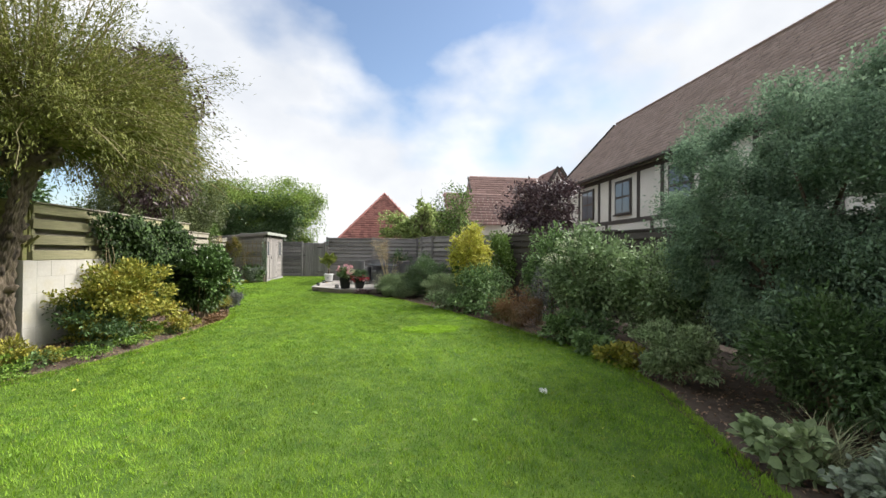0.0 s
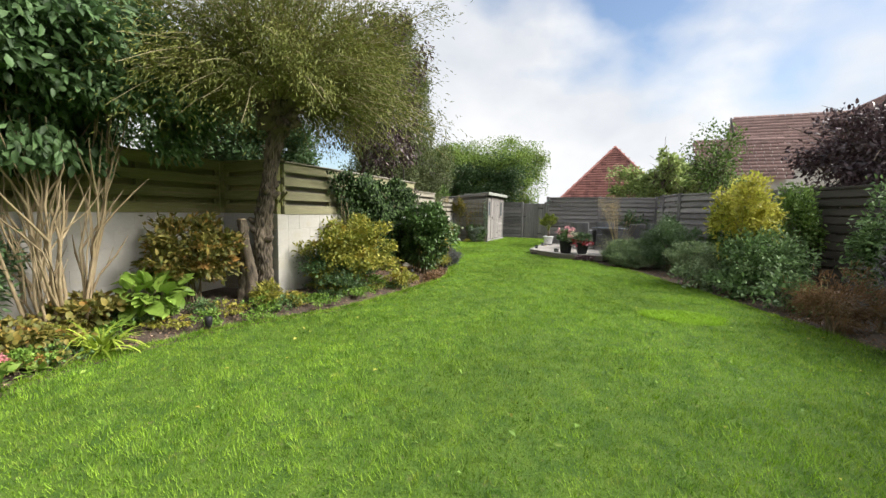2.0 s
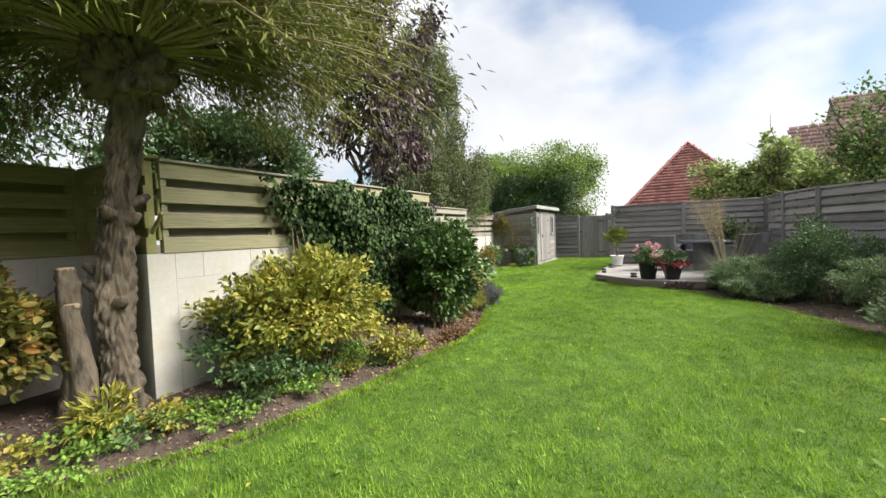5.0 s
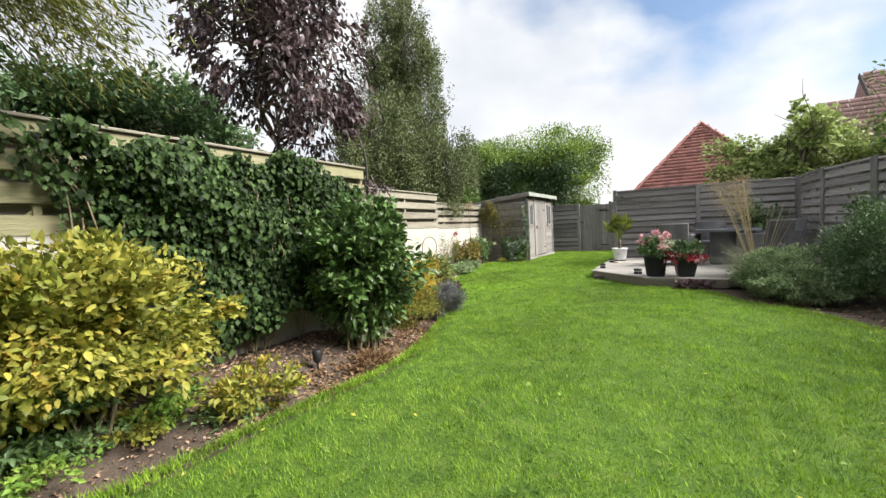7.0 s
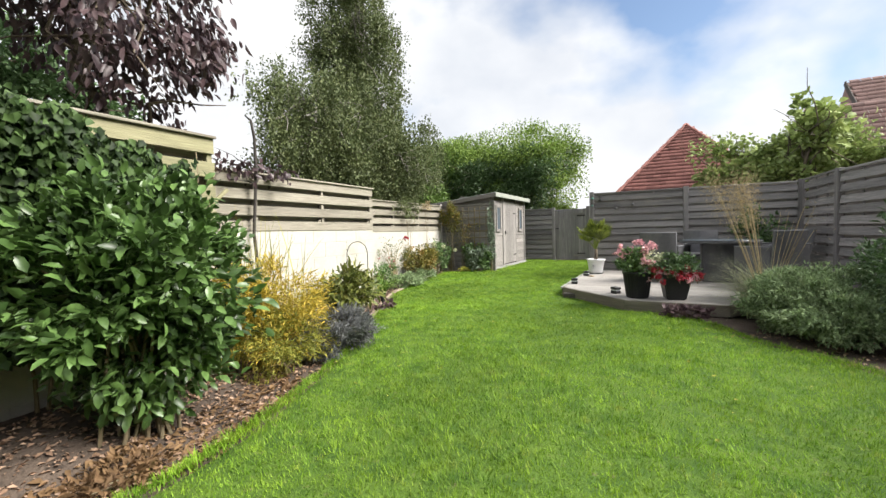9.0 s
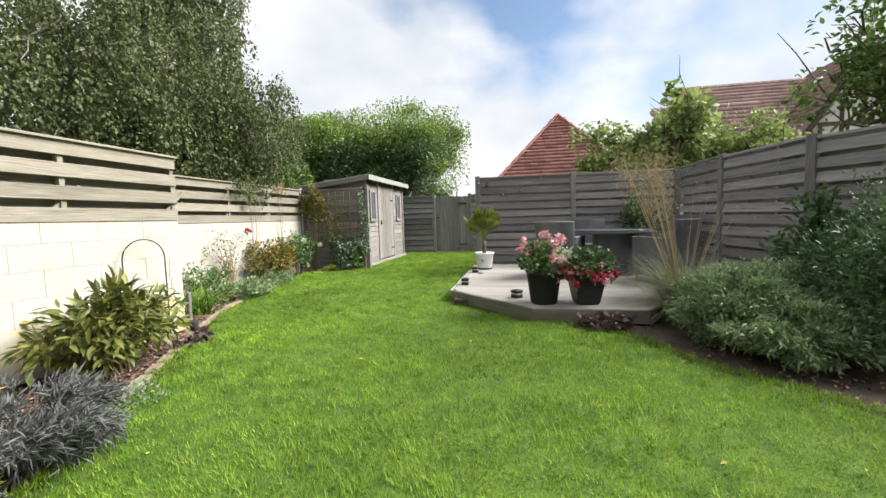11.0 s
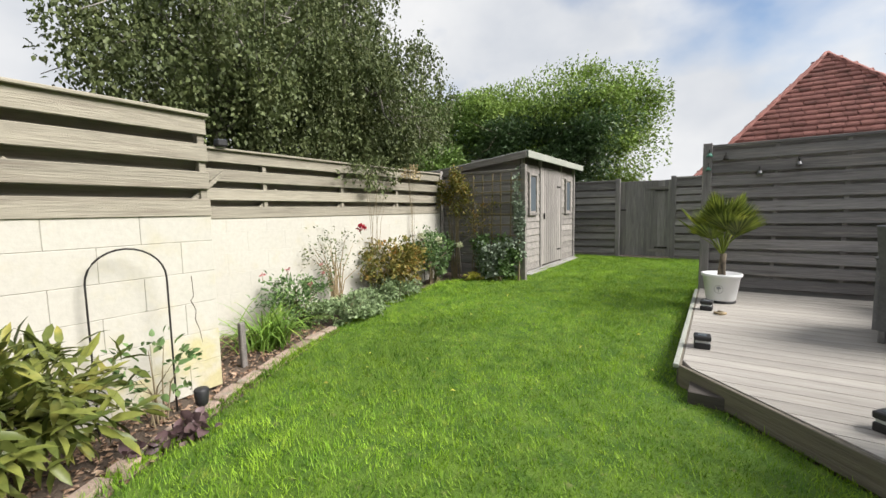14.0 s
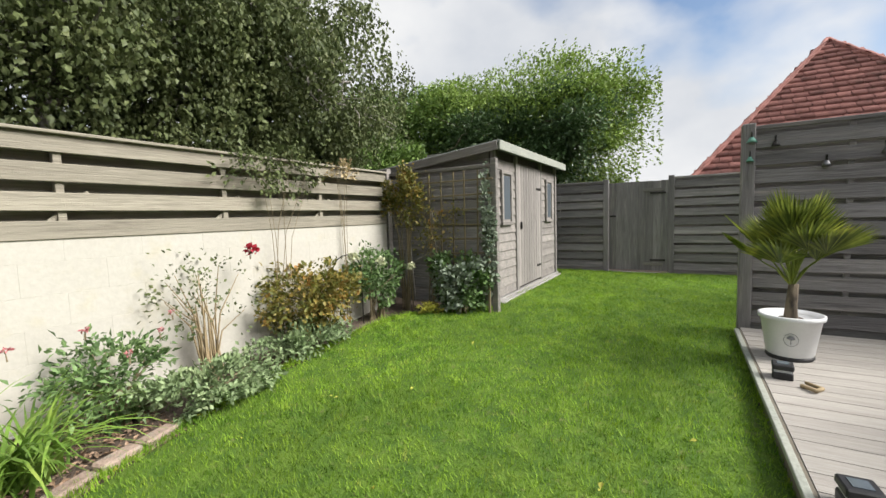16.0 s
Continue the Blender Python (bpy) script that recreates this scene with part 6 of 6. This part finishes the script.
def daisy(x, y):
    rng = np.random.default_rng(250)
    e = thing("white_flower", "white fallen blossom on the grass", "flower", x, y, float(lawn_z(y)) + 0.02)
    n = 40
    a = rng.uniform(0, 2 * np.pi, n)
    p = np.stack([0.02 * np.cos(a), 0.03 * np.sin(a), rng.uniform(0, 0.03, n)], 1)
    child("petals", leaf_mesh("petals", p, np.stack([np.cos(a), np.sin(a), rng.uniform(0, 0.5, n)], 1), 0.022, 0.016, m_pot_white, rng), e)
    return e


daisy(5.88, 6.72)


# ---- deck furniture and pots ----
def ribbed_panel(name, w, h, thick, mat, row=0.014, flare=0.0):
    """A woven panel with rounded horizontal strands; base centre at the origin, facing -y."""
    k = 2 * max(2, int(h / row))
    v, f = [], []
    for i in range(k + 1):
        half = w * (1 + flare * i / k) / 2
        o = thick / 2 + (0.003 if i % 2 else 0.0)
        v += [(-half, -o, h * i / k), (half, -o, h * i / k), (half, o, h * i / k), (-half, o, h * i / k)]
    for i in range(k):
        n = 4 * i
        f += [(n + j, n + (j + 1) % 4, n + 4 + (j + 1) % 4, n + 4 + j) for j in range(4)]
    f += [(3, 2, 1, 0), (4 * k, 4 * k + 1, 4 * k + 2, 4 * k + 3)]
    return fast_mesh(name, v, f, mat)


def rattan_chair(x, y, rz, label):
    e = thing("garden_chair", label, "chair", x, y, DECK_Z, rz, "rattan chairs round the table")
    child("backrest", ribbed_panel("backrest", 0.56, 0.5, 0.04, m_rattan, flare=0.1), e, pose(0, 0.27, 0.4, -10))
    child("seat", ribbed_panel("seat", 0.54, 0.54, 0.05, m_rattan), e, pose(0, 0.27, 0.42, 90))
    child("apron", ribbed_panel("apron", 0.56, 0.3, 0.03, m_rattan), e, pose(0, -0.27, 0.1))
    child("apron", ribbed_panel("apron", 0.56, 0.34, 0.03, m_rattan), e, pose(0, 0.28, 0.1))
    for s in (-1, 1):
        child("arm_panel", ribbed_panel("arm_panel", 0.56, 0.53, 0.04, m_rattan), e, pose(s * 0.29, 0, 0.1, 0, 0, 90))
        child("arm_rest", box("arm_rest", 0.065, 0.58, 0.025, m_rattan, 0.01), e, pose(s * 0.29, 0, 0.63))
        for q in (-1, 1):
            child("leg", box("leg", 0.04, 0.04, 0.11, m_steel, 0.006), e, pose(s * 0.26, q * 0.24, 0.0))
    return e


def round_table(x, y):
    e = thing("garden_table", "round glass-topped garden table on a rattan base", "table", x, y, DECK_Z)
    child("tabletop", lathe("tabletop", [(0.0, 0.745), (0.615, 0.745), (0.625, 0.74), (0.625, 0.732), (0.0, 0.73)], m_glass, 48), e)
    child("rim", lathe("rim", [(0.60, 0.728), (0.62, 0.725), (0.62, 0.69), (0.60, 0.685), (0.58, 0.69)], m_rattan, 48), e)
    for a in range(4):
        child("base_panel", ribbed_panel("base_panel", 0.5, 0.68, 0.04, m_rattan), e, pose(0.25 * math.sin(a * math.pi / 2), -0.25 * math.cos(a * math.pi / 2), 0.0, 0, 0, 90 * a))
    return e


round_table(4.2, 19.3)
rattan_chair(3.36, 19.05, 158, "grey rattan armchair turned towards the table")
rattan_chair(4.0, 20.15, 0, "grey rattan armchair pushed against the fence side")
rattan_chair(4.74, 18.55, -138, "grey rattan armchair beside the ornamental grass")
rattan_chair(5.15, 19.75, -75, "grey rattan armchair on the far side of the table")


def ribbed_pot(x, y):
    e = thing("plant_pot", "round black ribbed plastic plant pot", "pot", x, y, DECK_Z)
    sides = 72
    a = np.linspace(0, 2 * np.pi, sides, endpoint=False)
    prof = ((0.0, 0.0), (0.135, 0.0), (0.145, 0.02), (0.185, 0.335), (0.20, 0.34), (0.20, 0.37), (0.18, 0.37), (0.17, 0.32), (0.0, 0.32))
    v = np.concatenate([np.stack([(r + (0.005 * np.sign(np.sin(a * 24)) if 1 < k < 4 else 0)) * np.cos(a), (r + (0.005 * np.sign(np.sin(a * 24)) if 1 < k < 4 else 0)) * np.sin(a), np.full(sides, h)], 1) for k, (r, h) in enumerate(prof)])
    f = [[k * sides + i, k * sides + (i + 1) % sides, (k + 1) * sides + (i + 1) % sides, (k + 1) * sides + i] for k in range(len(prof) - 1) for i in range(sides)]
    child("body", fast_mesh("body", v, f, m_pot_black), e)
    child("soil", lathe("soil", [(0.0, 0.335), (0.172, 0.33)], m_soil, 24), e)
    return e


def square_pot(x, y, rz):
    e = thing("plant_pot", "square tapering black plant pot", "pot", x, y, DECK_Z, rz)
    b, t = 0.115, 0.175
    vs = [(-b, -b, 0), (b, -b, 0), (b, b, 0), (-b, b, 0), (-t, -t, 0.33), (t, -t, 0.33), (t, t, 0.33), (-t, t, 0.33)]
    bm = bmesh.new()
    q = [bm.verts.new(p) for p in vs]
    for f in ((0, 1, 2, 3), (0, 1, 5, 4), (1, 2, 6, 5), (2, 3, 7, 6), (3, 0, 4, 7), (4, 5, 6, 7)):
        bm.faces.new([q[i] for i in f])
    bmesh.ops.recalc_face_normals(bm, faces=bm.faces[:])
    bmesh.ops.bevel(bm, geom=bm.edges[:], offset=0.014, segments=2, affect="EDGES")
    child("body", bm_mesh("body", bm, m_pot_black), e)
    for a in range(4):
        child("rim", box("rim", 2 * t + 0.03, 0.022, 0.035, m_pot_black, 0.008), e, pose(t * math.sin(a * math.pi / 2), -t * math.cos(a * math.pi / 2), 0.315, 0, 0, 90 * a))
    return e


ribbed_pot(2.98, 16.92)
square_pot(3.44, 16.92, 12)
PT = DECK_Z + 0.33
shrub("geranium_plant", "bushy green pelargonium foliage", "plant", 2.98, 16.92, (0.27, 0.26), -0.06, 0.36, l_shade, 1500, 0.042, 0.036, 260, clumps=34, stems=12, z=PT, stem_r=0.006)
shrub("trailing_plant", "pale variegated foliage spilling from the pot", "plant", 3.17, 16.86, (0.14, 0.14), 0.02, 0.34, l_cream, 420, 0.04, 0.03, 261, clumps=20, stems=6, z=PT, stem_r=0.004)
rf = np.random.default_rng(262)
for k in range(17):
    a, r = rf.uniform(0, 2 * np.pi), rf.uniform(0.05, 0.32)
    px, py = 2.99 + r * np.cos(a), 16.9 + r * np.sin(a) * 0.8
    shrub("geranium_bloom", "round pink pelargonium bloom", "flower", px, py, (0.05, 0.05), 0.0, 0.075, l_pink, 90, 0.028, 0.028, 263 + k, clumps=16, stems=3, z=PT + 0.44 - 0.75 * r + rf.uniform(-0.07, 0.07), group="pink blooms", part_name="petals", stem_r=0.003)
shrub("begonia_plant", "dense dark green begonia foliage", "plant", 3.44, 16.92, (0.26, 0.26), -0.05, 0.28, l_dark, 1700, 0.045, 0.03, 300, clumps=40, stems=8, z=PT, stem_r=0.006)
for k in range(56):
    a, r = rf.uniform(0, 2 * np.pi), rf.uniform(0.2, 0.33)
    shrub("begonia_bloom", "hanging red begonia bloom", "flower", 3.42 + r * np.cos(a), 16.89 + r * np.sin(a) * 0.85, (0.03, 0.03), 0.0, 0.055, l_red if k % 4 else l_pink, 40, 0.032, 0.022, 301 + k, clumps=10, stems=3, z=PT + 0.26 - 0.95 * r + rf.uniform(-0.06, 0.06), group="red blooms", part_name="petals", stem_r=0.003, droop=0.4)


def white_pot(x, y):
    e = thing("plant_pot", "round white glazed pot with a grey crest", "pot", x, y, DECK_Z)
    child("body", lathe("body", [(0.0, 0.02), (0.118, 0.02), (0.125, 0.03), (0.158, 0.235), (0.172, 0.24), (0.174, 0.262), (0.16, 0.265), (0.15, 0.24), (0.0, 0.235)], m_pot_white, 48), e)
    child("saucer", lathe("saucer", [(0.0, 0.0), (0.12, 0.0), (0.128, 0.008), (0.126, 0.022), (0.11, 0.024)], m_pot_black, 40), e, None, "dark saucer")
    child("soil", lathe("soil", [(0.0, 0.238), (0.152, 0.236)], m_soil, 24), e)
    # crest: ring, trunk and leaf dabs on the side towards the lawn
    rot = pose(0, 0, 0, 0, 0, -8)
    t = Tubes()
    a = np.linspace(0, 2 * np.pi, 25)
    t.add(np.stack([0.036 * np.cos(a), np.full(25, -0.148), 0.135 + 0.036 * np.sin(a)], 1), np.full(25, 0.0016), 5)
    t.add([(0, -0.146, 0.108), (0, -0.1485, 0.14)], [0.003, 0.002], 5)
    for q in np.linspace(0.3, 2.84, 7):
        t.add([(0, -0.148, 0.135), (0.02 * math.cos(q), -0.149, 0.138 + 0.02 * math.sin(q))], [0.0022, 0.005], 5)
    child("crest", t.mesh("crest", m_stamp), e, rot, "grey tree crest")
    return e


white_pot(2.02, 20.0).scale = (1.12, 1.12, 1.22)


def fan_palm(x, y):
    rng = np.random.default_rng(340)
    e = thing("fan_palm", "small fan palm with yellow-green fingered leaves", "plant", x, y, DECK_Z + 0.28)
    t = Tubes()
    t.add([(0, 0, -0.02), (0.0, 0, 0.1), (0.01, 0, 0.26)], [0.045, 0.035, 0.03], 10)
    child("trunk", t.mesh("trunk", m_bark), e)
    for k in range(22):
        az, el = k * 2.4, 1.5 * rng.uniform(0.18, 1.0) ** 0.5
        size = rng.uniform(0.22, 0.4)
        hub = np.array([np.cos(az) * np.cos(el), np.sin(az) * np.cos(el), np.sin(el)]) * size + [0, 0, 0.26]
        n = 22
        fan = np.linspace(-1.0, 1.0, n)
        out = unit(hub - [0, 0, 0.26])
        side = unit(np.cross(out, [0, 0, 1.0]))
        up = np.cross(side, out)
        d = np.cos(fan)[:, None] * out + np.sin(fan)[:, None] * side + 0.12 * up
        fr = child("frond", leaf_mesh("frond", np.tile(hub, (n, 1)), d, 0.34 * (1 - 0.25 * np.abs(fan)), 0.022, l_palm, rng, face=tuple(up), loose=0.08), e)
        s = Tubes()
        s.add([(0, 0, 0.24), tuple((hub + [0, 0, 0.26]) / 2 + [0, 0, 0.02]), tuple(hub)], [0.008, 0.006, 0.004], 5)
        child("stalk", s.mesh("stalk", l_palm), fr)
    return e


fan_palm(2.02, 20.0)


def lantern(x, y, rz):
    e = thing("solar_lantern", "small dark square solar lantern on the deck", "lamp", x, y, DECK_Z, rz, "solar lanterns on the deck")
    child("base", box("base", 0.105, 0.105, 0.045, m_pot_black, 0.006), e)
    child("pane", box("pane", 0.088, 0.088, 0.02, m_lamp_pane, 0.002), e, pose(0, 0, 0.043), "frosted light band")
    child("lid", box("lid", 0.11, 0.11, 0.035, m_pot_black, 0.006), e, pose(0, 0, 0.062))
    child("solar_cell", box("solar_cell", 0.06, 0.06, 0.004, m_glass, 0), e, pose(0, 0, 0.096))
    return e


lantern(2.67, 17.2, -40)
lantern(1.9, 18.14, 4)
lantern(1.9, 19.5, -6)
cable = Tubes()
cable.add([(1.97, 19.36, DECK_Z + 0.012), (2.02, 19.28, DECK_Z + 0.02), (2.06, 19.34, DECK_Z + 0.016), (2.0, 19.42, DECK_Z + 0.014)], [0.012, 0.013, 0.013, 0.01], 6)
tagged(new("cable", cable.mesh("cable", m_pale_stem)), "short coil of pale rope beside the lantern", "rope")


def bell(x, y, z, mat, r=0.035):
    e = thing("hanging_bell", "small metal bell hung on the fence", "ornament", x, y, z, group="bells on the fence")
    child("cup", lathe("cup", [(0.0, 0.05), (r * 0.4, 0.048), (r * 0.7, 0.02), (r, 0.0), (r * 0.92, 0.0), (r * 0.6, 0.018)], mat, 16), e)
    child("hook", box("hook", 0.008, 0.07, 0.05, m_iron, 0.002), e, pose(0, 0.012, 0.045))
    return e


bell(1.85, 20.82, 1.83, m_verdigris, 0.045)
bell(1.84, 20.82, 1.66, m_verdigris)
bell(2.02, 20.82, 1.78, m_iron)
bell(2.36, 20.82, 1.58, m_steel)
bell(2.72, 20.82, 1.66, m_steel)


def fence_light(x, y, z):
    e = thing("fence_lamp", "small dark solar lamp on the fence cap", "lamp", x, y, z)
    child("body", box("body", 0.09, 0.1, 0.06, m_pot_black, 0.008), e)
    child("solar_cell", box("solar_cell", 0.07, 0.08, 0.004, m_glass, 0), e, pose(0, 0, 0.06))
    return e


fence_light(-2.1, 16.75, F0 - 0.07 + 0.71)


# paving at the foot of the right border
for sx, sy, turn in ((7.75, 3.95, 8), (8.25, 4.05, 11), (7.95, 3.45, 7), (7.35, 3.6, 10)):
    slab = thing("paving_slab", "worn grey stone paving slab beside the border", "paving slab", sx, sy, gz(sx, sy) - 0.03, turn, "paving slabs")
    child("slab", box("slab", 0.46, 0.46, 0.06, m_stone, 0.012), slab)
